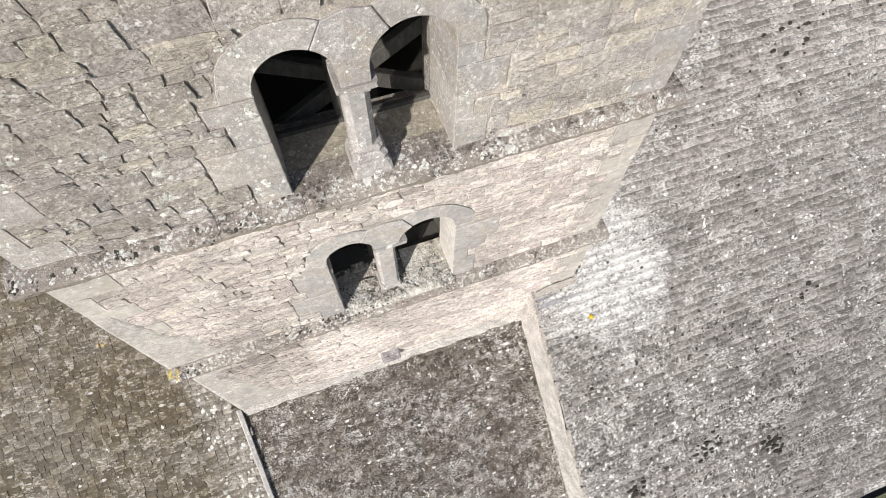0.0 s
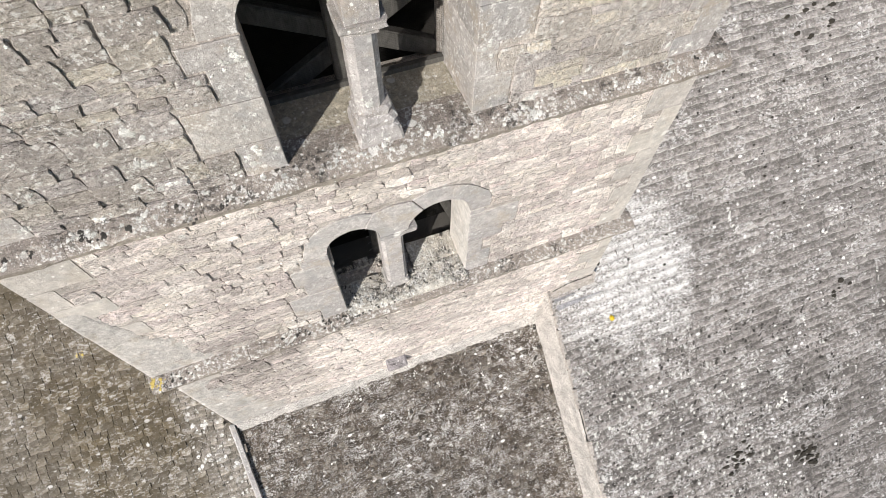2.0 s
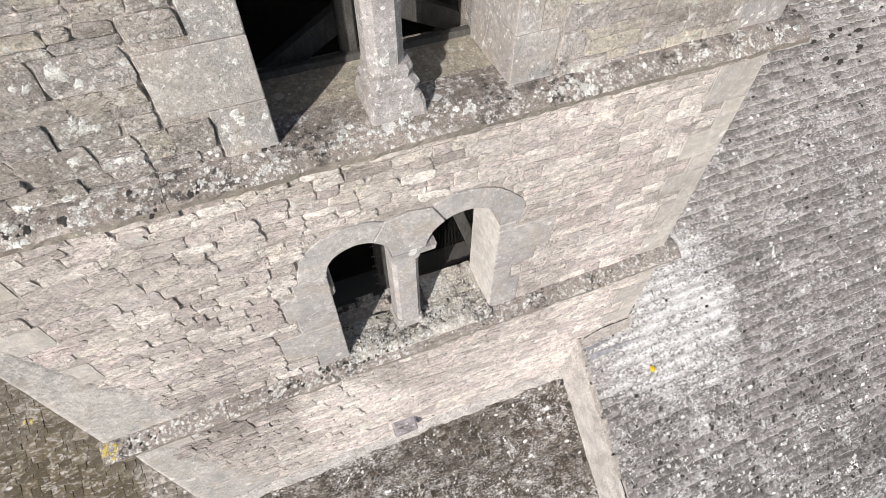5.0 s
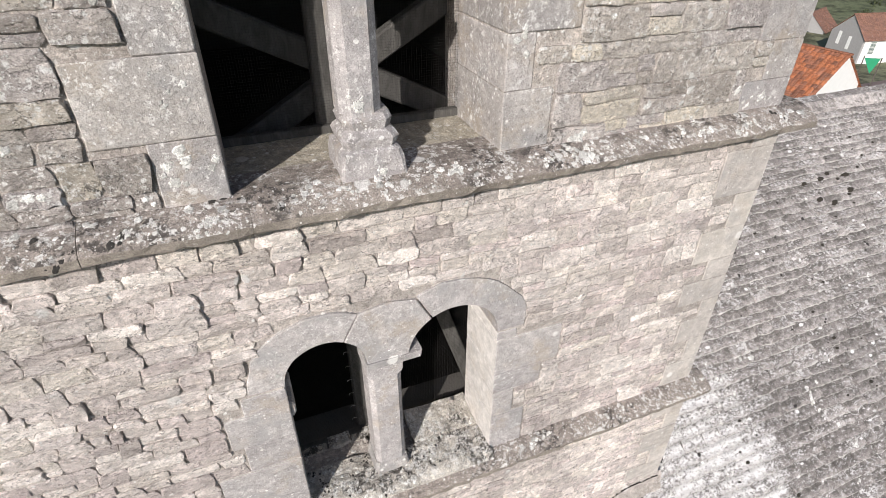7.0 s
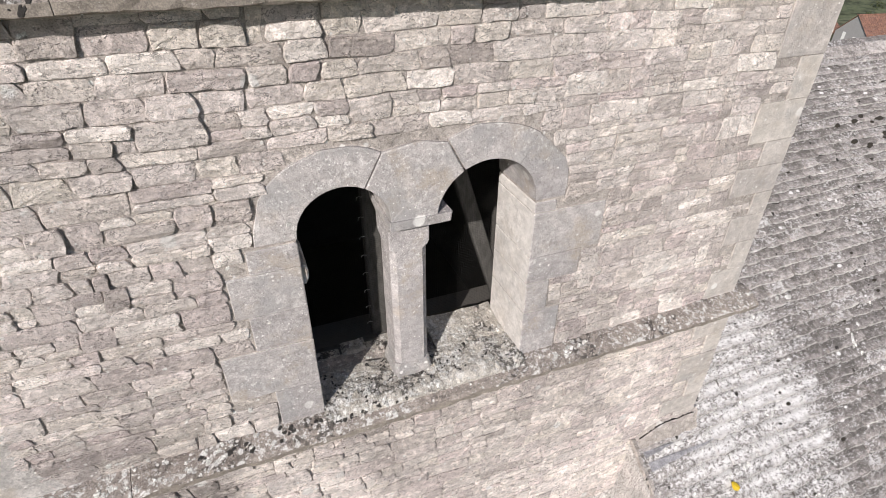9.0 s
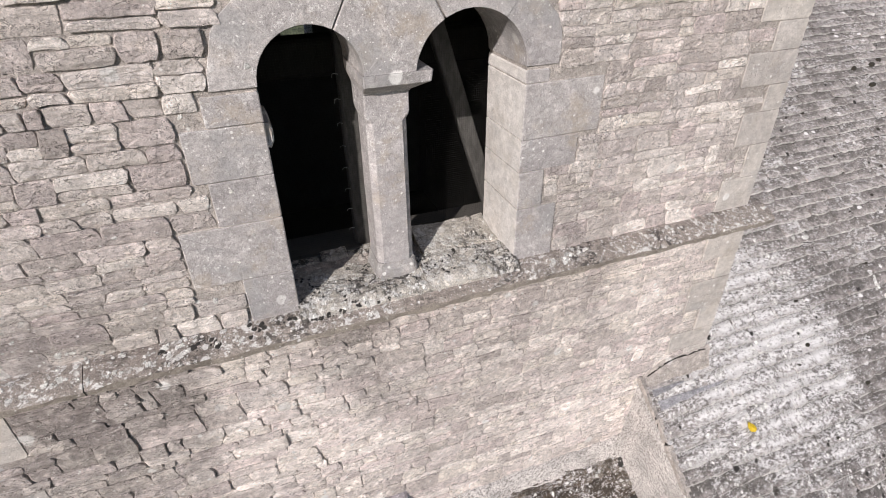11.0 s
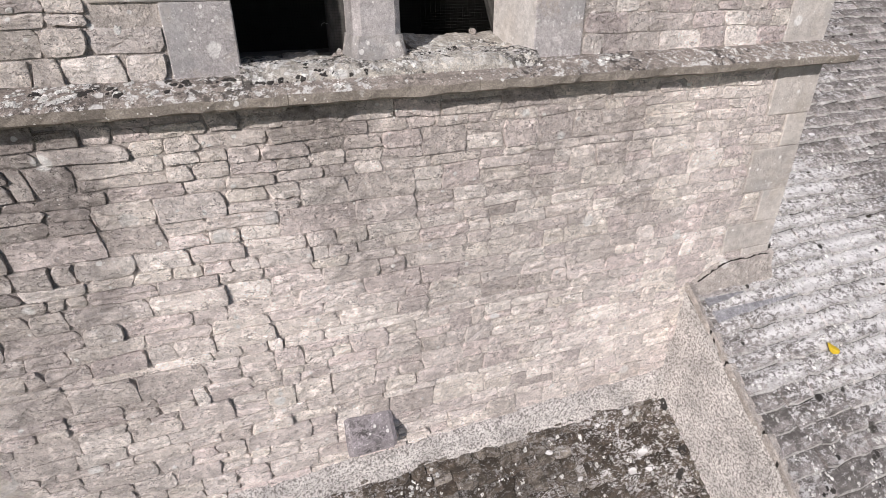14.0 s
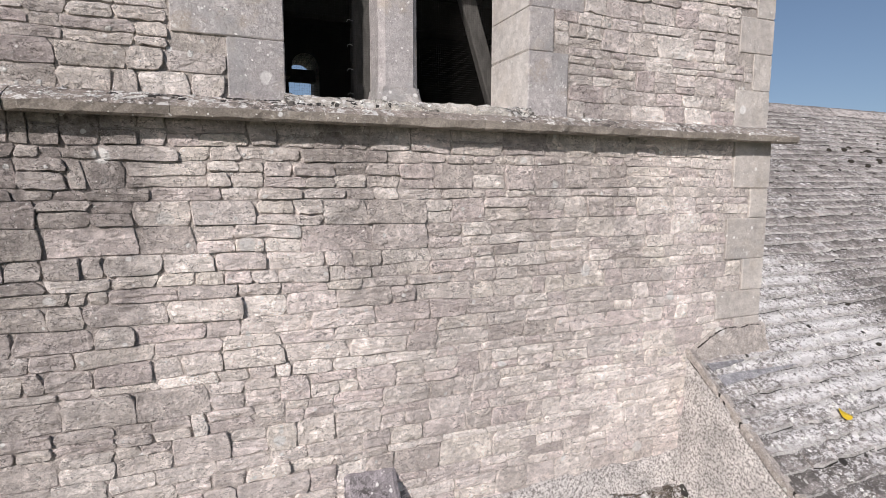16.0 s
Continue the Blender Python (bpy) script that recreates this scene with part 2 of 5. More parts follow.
m_sill_low = stone("pale lichened broken sill stone", [(0.45, 0.415, 0.365), (0.54, 0.50, 0.445)], white=1.6, black=1.0, yellow=0.05, grain=1.2, depth=0.024, streak=0.1, clump=0.7)
m_mortar = stone("lime mortar", [(0.43, 0.385, 0.35), (0.43, 0.385, 0.35)], white=0.25, black=0.0, yellow=0.0, grain=1.4, depth=0.018, streak=0.0)
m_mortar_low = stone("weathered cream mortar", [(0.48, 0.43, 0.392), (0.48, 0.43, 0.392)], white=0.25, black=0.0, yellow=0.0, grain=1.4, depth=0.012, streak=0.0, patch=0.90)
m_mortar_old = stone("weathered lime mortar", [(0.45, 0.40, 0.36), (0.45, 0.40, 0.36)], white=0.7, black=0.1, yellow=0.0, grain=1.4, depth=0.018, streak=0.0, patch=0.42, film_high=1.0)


def render_coat():
    """Rough cement and pebble fillet."""
    n = Nodes("rough mortar render")
    at = n.place()
    peb, med, fine = n.noise(n.wobble(at, 60.0, 0.01), 80.0, 4.0, 0.7), n.noise(at, 5.0, 5.0, 0.6), n.noise(at, 220.0, 3.0, 0.7)
    col = n.ramp(peb, [(0.39, (0.21, 0.192, 0.177)), (0.47, (0.45, 0.412, 0.385)), (0.545, (0.73, 0.685, 0.65))])
    v = n.math("MULTIPLY_ADD", n.step(med, 0.3, 0.7), 0.4, 0.74)
    v = n.math("MULTIPLY", v, n.math("MULTIPLY_ADD", fine, 0.5, 0.75))
    col = n.mix(1.0, col, n.node("ShaderNodeCombineColor", Red=v, Green=v, Blue=v), "MULTIPLY")
    return n.done(col, 0.95, n.math("ADD", peb, n.math("MULTIPLY", med, 0.6)), 0.014, 1.0)


def slate(name, tones, white, dark, moss, pale=None, brown=None, vary=0.07, banded=0.3, mesh=15.0, crusted=0.55, crumb=32.0):
    """Stone slates: tone by piece, lichen discs and crusts, dark moss."""
    n = Nodes(name)
    at = n.place()
    col = n.ramp(n.piece(), [(i / (len(tones) - 1), c) for i, c in enumerate(tones)])
    big, med, fine = n.noise(at, 0.8, 4.0, 0.6), n.noise(at, 18.0, 7.0, 0.72), n.noise(at, 150.0, 5.0, 0.75)
    v = n.math("MULTIPLY_ADD", n.step(big, 0.3, 0.7), 0.3, 0.84)
    v = n.math("MULTIPLY", v, n.math("MULTIPLY_ADD", n.step(med, 0.36, 0.64), 0.56, 0.72))
    v = n.math("MULTIPLY", v, n.math("MULTIPLY_ADD", n.step(fine, 0.40, 0.60), 0.5, 0.75))
    # each course is paler along its lower edge, darker towards the course above
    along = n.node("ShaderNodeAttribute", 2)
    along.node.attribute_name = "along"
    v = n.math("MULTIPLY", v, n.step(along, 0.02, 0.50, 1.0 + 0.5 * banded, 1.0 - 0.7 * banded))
    col = n.mix(1.0, col, n.node("ShaderNodeCombineColor", Red=v, Green=v, Blue=v), "MULTIPLY")
    wob = n.wobble(n.stretch(at, 0.6, 1.0, 1.0), 30.0, 0.03)
    own = n.math("SUBTRACT", n.math("FRACT", n.math("MULTIPLY", n.piece(), 17.3)), 0.5)
    if brown:
        # algae film that keeps off the strip washed by the tower's run-off
        sep = n.node("ShaderNodeSeparateXYZ", 0, Vector=n.wobble(at, 2.5, 0.7))
        film = n.step(sep, -2.62, -2.32, 1.0, 0.0)
        film = n.math("MULTIPLY", film, n.math("MULTIPLY_ADD", n.step(n.noise(at, 0.8, 5.0, 0.65), 0.36, 0.60), 0.52, 0.42))
        col = n.mix(film, col, n.mix(n.step(own, -0.3, 0.4), tuple(0.72 * q for q in brown), tuple(1.25 * q for q in brown)))
    d = n.math("MULTIPLY", n.step(n.math("MULTIPLY_ADD", own, -vary, n.noise(wob, mesh, 8.0, 0.78)), 0.525, 0.54), dark)
    col = n.mix(d, col, moss)
    tuft = n.spots(n.wobble(at, 22.0, 0.05), 4.5, 0.20, 0.30)
    col = n.mix(n.math("MULTIPLY", tuft, 0.85), col, (0.045, 0.04, 0.033))
    where = n.step(n.noise(at, 1.7, 4.0, 0.65), 0.36, 0.64)
    crust = n.math("MULTIPLY", n.step(n.math("MULTIPLY_ADD", own, vary, n.noise(wob, crumb, 8.0, 0.8)), crusted, crusted + 0.012), n.math("MULTIPLY_ADD", where, 0.75, 0.25))
    w = n.math("MAXIMUM", n.math("MULTIPLY", crust, white), n.math("MULTIPLY", n.spots(wob, 13.0, 0.34, 0.22), min(1.0, white * 1.3)))
    if pale:
        # the slates are toned paler higher up the slope
        rise = n.node("ShaderNodeSeparateXYZ", 0, Vector=n.wobble(at, 0.7, 1.2)).node.outputs[1]
        lighter = n.step(rise, -2.2, 2.6, 0.82, 1.2)
        col = n.mix(1.0, col, n.node("ShaderNodeCombineColor", Red=lighter, Green=lighter, Blue=lighter), "MULTIPLY")
        # lime-washed patch below the tower's corner
        cx, cy, rx, ry = pale
        pos = n.node("ShaderNodeSeparateXYZ", 0, Vector=n.wobble(at, 3.0, 0.9))
        ex = n.math("DIVIDE", n.math("SUBTRACT", pos, cx + 0.45), rx)
        ey = n.math("DIVIDE", n.math("SUBTRACT", pos.node.outputs[1], cy + 0.45), ry)
        rr = n.math("ADD", n.math("MULTIPLY", ex, ex), n.math("MULTIPLY", ey, ey))
        fade = n.step(rr, 0.0, 3.0, 0.085, -0.15)
        wash = n.step(n.math("ADD", n.noise(n.wobble(n.stretch(at, 0.7, 1.0, 1.0), 30.0, 0.03), 38.0, 8.0, 0.84), n.math("MULTIPLY_ADD", own, 0.05, fade)), 0.545, 0.562)
        w = n.math("MAXIMUM", w, n.math("MULTIPLY", wash, n.step(along, 0.36, 0.60, 0.95, 0.5)))
    w = n.math("MULTIPLY", w, n.math("MULTIPLY_ADD", fine, 0.3, 0.8))
    if banded:
        # crusts sit rather on the sheltered upper part of each slate
        band = n.step(n.math("MULTIPLY_ADD", n.noise(at, 9.0, 3.0), 0.6, along), 0.36, 0.58, 1.0 - banded, 1.0)
        w = n.math("MULTIPLY", w, band)
    col = n.mix(w, col, (0.80, 0.777, 0.762))
    h = n.math("ADD", med, n.math("MULTIPLY", fine, 0.3))
    return n.done(col, 0.9, h, 0.010, 0.8)


m_render = render_coat()
m_slate_grey = slate("grey stone slates with lichen", [(0.93 * r, 0.885 * g, 0.885 * b) for r, g, b in ((0.24, 0.227, 0.213), (0.31, 0.294, 0.277), (0.26, 0.246, 0.231), (0.34, 0.322, 0.304), (0.25, 0.237, 0.222), (0.30, 0.285, 0.268), (0.20, 0.189, 0.177), (0.28, 0.265, 0.25))], 0.78, 0.6, (0.085, 0.078, 0.070), pale=(3.38, -0.08, 1.02, 0.92), banded=0.42, crusted=0.54)
m_slate_dark = slate("dark stone slates with moss and pale lichen", [tuple(0.62 * q for q in c) for c in ((0.12, 0.092, 0.070), (0.22, 0.182, 0.148), (0.085, 0.065, 0.049), (0.34, 0.296, 0.25), (0.13, 0.10, 0.077), (0.19, 0.156, 0.125), (0.07, 0.054, 0.041), (0.25, 0.213, 0.176), (0.10, 0.078, 0.060))], 0.8, 0.7, (0.046, 0.038, 0.030), vary=0.07, mesh=30.0, crusted=0.53, crumb=58.0)
m_slate_brown = slate("brown algae-stained stone slates", [tuple(1.25 * q for q in c) for c in ((0.14, 0.124, 0.107), (0.24, 0.212, 0.183), (0.17, 0.15, 0.128), (0.30, 0.267, 0.23), (0.125, 0.11, 0.093), (0.21, 0.186, 0.16))], 0.5, 0.5, (0.085, 0.07, 0.048), mesh=24.0, brown=(0.105, 0.082, 0.050))


def timber(name, a, b):
    n = Nodes(name)
    at = n.place()
    g = n.noise(n.stretch(at, 14, 30, 5), 1.5, 6.0, 0.65, 0.8)
    col = n.ramp(g, [(0.25, a), (0.75, b)])
    return n.done(col, 0.85, g, 0.004, 0.7)


def plain(name, color, rough=0.8, scale=12.0, spread=0.25, metal=0.0):
    n = Nodes(name)
    at = n.place()
    v = n.math("MULTIPLY_ADD", n.noise(at, scale, 5.0, 0.6), 2 * spread, 1 - spread)
    col = n.mix(1.0, color, n.node("ShaderNodeCombineColor", Red=v, Green=v, Blue=v), "MULTIPLY")
    n.put(n.bsdf.inputs["Metallic"], metal)
    return n.done(col, rough, n.noise(at, scale * 8, 3.0), 0.003, 0.4)


# paler than the slates: the sunlit look of the tails is in the colour
m_tail = slate("slate tails toned pale as sunlit", [(0.30, 0.285, 0.268), (0.38, 0.362, 0.342), (0.34, 0.324, 0.305)], 0.5, 0.25, (0.09, 0.083, 0.075))
m_lead = slate("bare blue-grey flashing", [(0.23, 0.225, 0.235), (0.29, 0.285, 0.298)], 0.45, 0.35, (0.13, 0.125, 0.125))
# black for gaps: their shade is put in the colour, with some grime
m_gap_dark = plain("black gap shade and grime at slate tails and cracks", (0.030, 0.027, 0.024), 1.0, 60.0, 0.4)
m_timber = timber("grey weathered oak", (0.05, 0.047, 0.043), (0.135, 0.128, 0.118))
m_timber_dark = timber("old dark oak", (0.07, 0.06, 0.05), (0.16, 0.14, 0.12))
# floor shade put in the colour, so that sun patches stay dark
m_boards = timber("floorboards darkened for shade", (0.018, 0.016, 0.014), (0.042, 0.037, 0.032))
m_wire = plain("dull rusted wire", (0.045, 0.042, 0.04), 0.8, 40.0, 0.2, 0.0)
m_galvanised = plain("dull galvanised wire", (0.42, 0.41, 0.40), 0.55, 40.0, 0.2, 0.3)
# inner walls carry the unlit chamber's darkness in their colour
m_inner = plain("inner masonry darkened for shade", (0.12, 0.11, 0.10), 0.95, 6.0, 0.3)
m_iron = plain("dark painted cast iron", (0.045, 0.045, 0.048), 0.5, 12.0, 0.2)
m_moss = plain("dry dark moss", (0.042, 0.037, 0.030), 1.0, 60.0, 0.5)
m_lichen = stone("pale lichen crust", [(0.46, 0.445, 0.42), (0.66, 0.645, 0.615), (0.55, 0.535, 0.50), (0.40, 0.39, 0.365), (0.72, 0.705, 0.67), (0.50, 0.48, 0.44)], white=0.0, black=0.0, yellow=0.0, grain=1.0, depth=0.006, streak=0.0, pit=1.5)
m_lichen_black = stone("black lichen crust", [(0.035, 0.032, 0.030), (0.06, 0.055, 0.05)], white=0.0, black=0.0, yellow=0.0, depth=0.006, streak=0.0)
m_lichen_yellow = plain("yellow lichen", (0.52, 0.40, 0.12), 0.95, 60.0, 0.4)
m_leaf = plain("yellow autumn leaf", (0.62, 0.43, 0.03), 0.6, 30.0, 0.3)
m_white = plain("white painted render", (0.80, 0.79, 0.76), 0.8, 3.0, 0.08)
m_grey_wall = plain("grey pebble-dash", (0.34, 0.33, 0.32), 0.9, 5.0, 0.2)
m_shutter = plain("grey-green shutter paint", (0.16, 0.20, 0.18), 0.6, 4.0, 0.1)
m_green = plain("green awning cloth", (0.02, 0.25, 0.12), 0.7, 4.0, 0.1)
m_flat_roof = plain("brown felt roof", (0.17, 0.13, 0.12), 0.85, 4.0, 0.2)
m_glass = plain("dark window pane", (0.05, 0.06, 0.07), 0.15, 4.0, 0.1)


def tiles(name, tones):
    n = Nodes(name)
    at = n.place()
    col = n.ramp(n.piece(), [(i / (len(tones) - 1), c) for i, c in enumerate(tones)])
    v = n.math("MULTIPLY", n.math("MULTIPLY_ADD", n.noise(at, 2.0, 4.0, 0.6), 0.7, 0.6), n.step(n.noise(at, 7.0, 6.0, 0.75), 0.40, 0.56, 0.55, 1.1))
    col = n.mix(1.0, col, n.node("ShaderNodeCombineColor", Red=v, Green=v, Blue=v), "MULTIPLY")
    return n.done(col, 0.8, n.noise(at, 30.0), 0.01, 0.5)


def meadow():
    n = Nodes("rough pasture")
    at = n.place()
    a, b, c = n.noise(at, 0.05, 5.0, 0.6), n.noise(at, 1.2, 6.0, 0.7), n.noise(at, 0.33, 7.0, 0.75)
    col = n.ramp(a, [(0.3, (0.085, 0.10, 0.05)), (0.5, (0.13, 0.14, 0.08)), (0.7, (0.19, 0.18, 0.115))])
    v = n.math("MULTIPLY", n.math("MULTIPLY_ADD", b, 0.9, 0.55), n.step(c, 0.40, 0.58, 0.45, 1.25))
    col = n.mix(1.0, col, n.node("ShaderNodeCombineColor", Red=v, Green=v, Blue=v), "MULTIPLY")
    return n.done(col, 0.95, b, 0.2, 0.6)


m_tile = tiles("orange clay pantiles", [(0.34, 0.125, 0.065), (0.46, 0.17, 0.08), (0.22, 0.10, 0.065), (0.40, 0.17, 0.10)])
m_tile_brown = tiles("weathered brown tiles", [(0.24, 0.13, 0.095), (0.30, 0.16, 0.115), (0.20, 0.115, 0.09)])
m_meadow = meadow()
m_leaves = tiles("dull green foliage", [(0.045, 0.06, 0.025), (0.08, 0.095, 0.04), (0.06, 0.075, 0.03), (0.11, 0.115, 0.055)])


# ---- mesh helpers ----
def solid(name, verts, faces, material, parent=None, label="", smooth=False):
    """Links vertices and faces as one mesh object."""
    me = bpy.data.meshes.new(name)
    me.from_pydata(verts, [], faces)
    me.materials.append(material)
    if smooth:
        me.polygons.foreach_set("use_smooth", [True] * len(me.polygons))
    ob = new(name, me)
    if parent is not None:
        ob.parent = parent
    if label:
        ob["label"] = label
    return ob


def box(x0, x1, y0, y1, z0, z1):
    v = [(x, y, z) for x in (x0, x1) for y in (y0, y1) for z in (z0, z1)]
    f = [(0, 1, 3, 2), (4, 6, 7, 5), (0, 4, 5, 1), (2, 3, 7, 6), (0, 2, 6, 4), (1, 5, 7, 3)]
    return v, f


def join(*lumps):
    verts, faces = [], []
    for v, f in lumps:
        k = len(verts)
        verts += v
        faces += [tuple(i + k for i in face) for face in f]
    return verts, faces


def beam(a, b, width, deep, twist=0.0):
    """A squared timber from a to b with chamfered edges."""
    a, b = Vector(a), Vector(b)
    d = (b - a).normalized()
    side = d.cross(Vector((0, 1, 0)))
    side = side.normalized() if side.length > 1e-4 else Vector((1, 0, 0))
    up = side.cross(d).normalized()
    c = min(width, deep) * 0.12
    ring = [(-width / 2 + c, -deep / 2), (width / 2 - c, -deep / 2), (width / 2, -deep / 2 + c), (width / 2, deep / 2 - c),
            (width / 2 - c, deep / 2), (-width / 2 + c, deep / 2), (-width / 2, deep / 2 - c), (-width / 2, -deep / 2 + c)]
    v = [tuple(p + side * s + up * u) for p in (a, b) for s, u in ring]
    f = [(i, (i + 1) % 8, 8 + (i + 1) % 8, 8 + i) for i in range(8)] + [tuple(range(7, -1, -1)), tuple(range(8, 16))]
    return v, f


def slab(outline, face, rear, bevel, rnd, rough=0.0, bulge=0.0):
    """A stone with this outline in x and z, its face at y = face, its back at y = rear: arris and hewn front."""
    n = len(outline)
    cx, cz = sum(p[0] for p in outline) / n, sum(p[1] for p in outline) / n
    hw = max(abs(p[0] - cx) for p in outline)
    hh = max(abs(p[1] - cz) for p in outline)
    kx, kz = max(0.5, 1 - bevel / hw), max(0.45, 1 - bevel / hh)
    v = [(x, rear, z) for x, z in outline]
    v += [(x, face + bevel * rnd.uniform(0.5, 1.0) + bulge, z) for x, z in outline]
    v += [(cx + (x - cx) * kx, face + rnd.uniform(-rough, rough) + bulge * 0.4, cz + (z - cz) * kz) for x, z in outline]
    v += [(cx, face + rnd.uniform(-rough, rough), cz)]
    f = []
    for i in range(n):
        j = (i + 1) % n
        f += [(i, j, n + j, n + i), (n + i, n + j, 2 * n + j, 2 * n + i), (2 * n + i, 2 * n + j, 3 * n)]
    return v, f


def hewn(pts, face, y0, rnd):
    """A rubble stone: rounded into the mortar above and at one end, broken sharp below and at the other; its face tilts and is uneven."""
    n = len(pts)
    cx, cz = sum(p[0] for p in pts) / n, sum(p[1] for p in pts) / n
    hw, hh = max(abs(p[0] - cx) for p in pts), max(abs(p[1] - cz) for p in pts)
    tx, tz = rnd.uniform(-0.05, 0.05), rnd.uniform(-0.09, 0.07)
    rough = rnd.uniform(0.003, 0.010)

    def front(x, z):
        ridge = rough * (noise.noise((x * 9, z * 38, 7.0)) + 0.8 * noise.noise((x * 27, z * 60, 3.0)))
        return y0 + face + tx * (x - cx) + tz * (z - cz) + ridge

    v = [(x, y0 + 0.04, z) for x, z in pts]
    for x, z in pts:
        soft = 0.5 + 0.5 * max(-1.0, min(1.0, (z - cz) / hh * 0.8 - (x - cx) / hw * 0.8))
        v.append((x, min(y0 + 0.004, front(x, z) + soft * 0.6 * abs(face) + rnd.uniform(0, 0.002)), z))
    for k in (0.0, 1.0):
        for x, z in pts:
            soft = 0.5 + 0.5 * max(-1.0, min(1.0, (z - cz) / hh * 0.8 - (x - cx) / hw * 0.8))
            inset = (0.0015 + 0.005 * soft) + k * 0.022
            kx, kz = max(0.35 - 0.2 * k, 1 - inset / hw), max(0.40 - 0.2 * k, 1 - inset / hh)
            px, pz = cx + (x - cx) * kx, cz + (z - cz) * kz
            v.append((px, front(px, pz) - (0.0015 if k else 0.0), pz))
    v.append((cx, front(cx, cz) - 0.001, cz))
    f = []
    for i in range(n):
        j = (i + 1) % n
        for r in range(3):
            f.append((r * n + i, r * n + j, (r + 1) * n + j, (r + 1) * n + i))
        f.append((3 * n + i, 3 * n + j, 4 * n))
    return v, f


def arc(cx, cz, r, a0, a1, k):
    return [(cx + r * math.cos(radians(a0 + (a1 - a0) * i / k)), cz + r * math.sin(radians(a0 + (a1 - a0) * i / k))) for i in range(k + 1)]


def rubble(rnd, x0, x1, z0, z1, taken, heights, widths, relief, split=0.5):
    """Roughly coursed rubble between x0..x1 and z0..z1, around the rectangles in taken: a list of (outline, face)."""
    lines, z = [z0], z0
    while z < z1 - heights[1] * 1.2:
        z += rnd.uniform(*heights)
        lines.append(z)
    lines.append(z1)
    seeds = [rnd.uniform(0, 100) for _ in lines]

    def level(k, x):
        wave = 0.0 if k in (0, len(lines) - 1) else 0.022 * noise.noise((x * 0.9 + seeds[k], k * 3.1, 0.5)) + 0.010 * noise.noise((x * 4.0, seeds[k], 1.5))
        return lines[k] + wave

    out = []
    for k in range(len(lines) - 1):
        lo, hi = lines[k], lines[k + 1]
        spans = [(x0, x1)]
        for a, b, c, d in taken:
            if c < hi - 0.012 and d > lo + 0.012:
                spans = [s for p, q in spans for s in ((p, min(q, a - 0.008)), (max(p, b + 0.008), q)) if s[1] - s[0] > 0.03]
        for p, q in spans:
            cuts, x = [p], p
            while True:
                step = rnd.uniform(*widths) * (0.7 + 2.2 * (hi - lo))
                if rnd.random() < 0.15:
                    step *= 0.5
                if x + step > q - 0.07:
                    break
                x += step
                cuts.append(x)
            cuts.append(q)
            for a, b in zip(cuts, cuts[1:]):
                ends = [(0.0, 1.0)]
                if hi - lo > 0.10 and rnd.random() < split:
                    m = rnd.uniform(0.38, 0.62)
                    ends = [(0.0, m), (m, 1.0)]
                for s, t in ends:
                    pieces = [(a, b)]
                    if len(ends) == 2 and b - a > 0.22 and rnd.random() < 0.5:
                        m = a + (b - a) * rnd.uniform(0.35, 0.65)
                        pieces = [(a, m), (m, b)]
                    for u, w in pieces:
                        out.append((outline(rnd, u, w, lambda x, s=s: level(k, x) * (1 - s) + level(k + 1, x) * s, lambda x, t=t: level(k, x) * (1 - t) + level(k + 1, x) * t), -relief * (0.16 + 0.95 * rnd.random() ** 1.5)))
    return out


def outline(rnd, a, b, low, high):
    """Points round a stone that fills a..b between two curves, less the joint: rounded corners and ragged edges."""
    g = rnd.choice((0.0006, 0.0012, 0.002, 0.0045))
    la, lb = rnd.uniform(-0.010, 0.010), rnd.uniform(-0.010, 0.010)
    a, b = a + g, b - g
    w = b - a
    c = min(0.016, w * 0.12)
    ph = rnd.uniform(0, 50)
    rag = rnd.uniform(0.003, 0.011)
    j = lambda x: rag * (noise.noise((x * 30, ph, 0.3)) + 0.7 * noise.noise((x * 75, ph, 4.3)))
    k = 4 if w < 0.16 else 6
    za, zb = low(a) + g, low(b) + g
    ha, hb = high(a) - g, high(b) - g
    pts = [(a + la + rnd.uniform(0.2, 1) * c, za)]
    for i in range(1, k):
        x = a + w * i / k
        pts.append((x, low(x) + g + max(-g * 0.6, j(x))))
    pts.append((b + lb - rnd.uniform(0.1, 0.7) * c, zb + rnd.uniform(0, 0.003)))
    for q in (0.28, 0.72):
        pts.append((b + lb * (1 - 2 * q) + 1.3 * j(zb + q), zb + (hb - zb) * q))
    pts.append((b - lb - rnd.uniform(0.2, 1) * c, hb - rnd.uniform(0, 0.004)))
    for i in range(k - 1, 0, -1):
        x = a + w * i / k
        pts.append((x, high(x) - g - max(-g * 0.6, j(x + 3))))
    pts.append((a - la + rnd.uniform(0.2, 1) * c, ha - rnd.uniform(0, 0.005)))
    for q in (0.72, 0.28):
        pts.append((a + la * (1 - 2 * q) + 1.3 * j(za + q + 7), za + (ha - za) * q))
    return pts


def lay_stones(wall, stones, y0, material, rnd, near, most=520):
    """Sets the stones into a wall: those nearest the place near as parts, the rest as one part."""
    stones = sorted(stones, key=lambda s: math.hypot(s[0][1][0] - near[0], s[0][1][1] - near[1]))
    rest = []
    for i, (pts, face) in enumerate(stones):
        lump = hewn(pts, face, y0, rnd)
        if i < most:
            solid("stone", *lump, material, wall)
        else:
            rest.append(lump)
    if rest:
        tagged(solid("rubble_stones", *join(*rest), material, wall), kind="stuff")


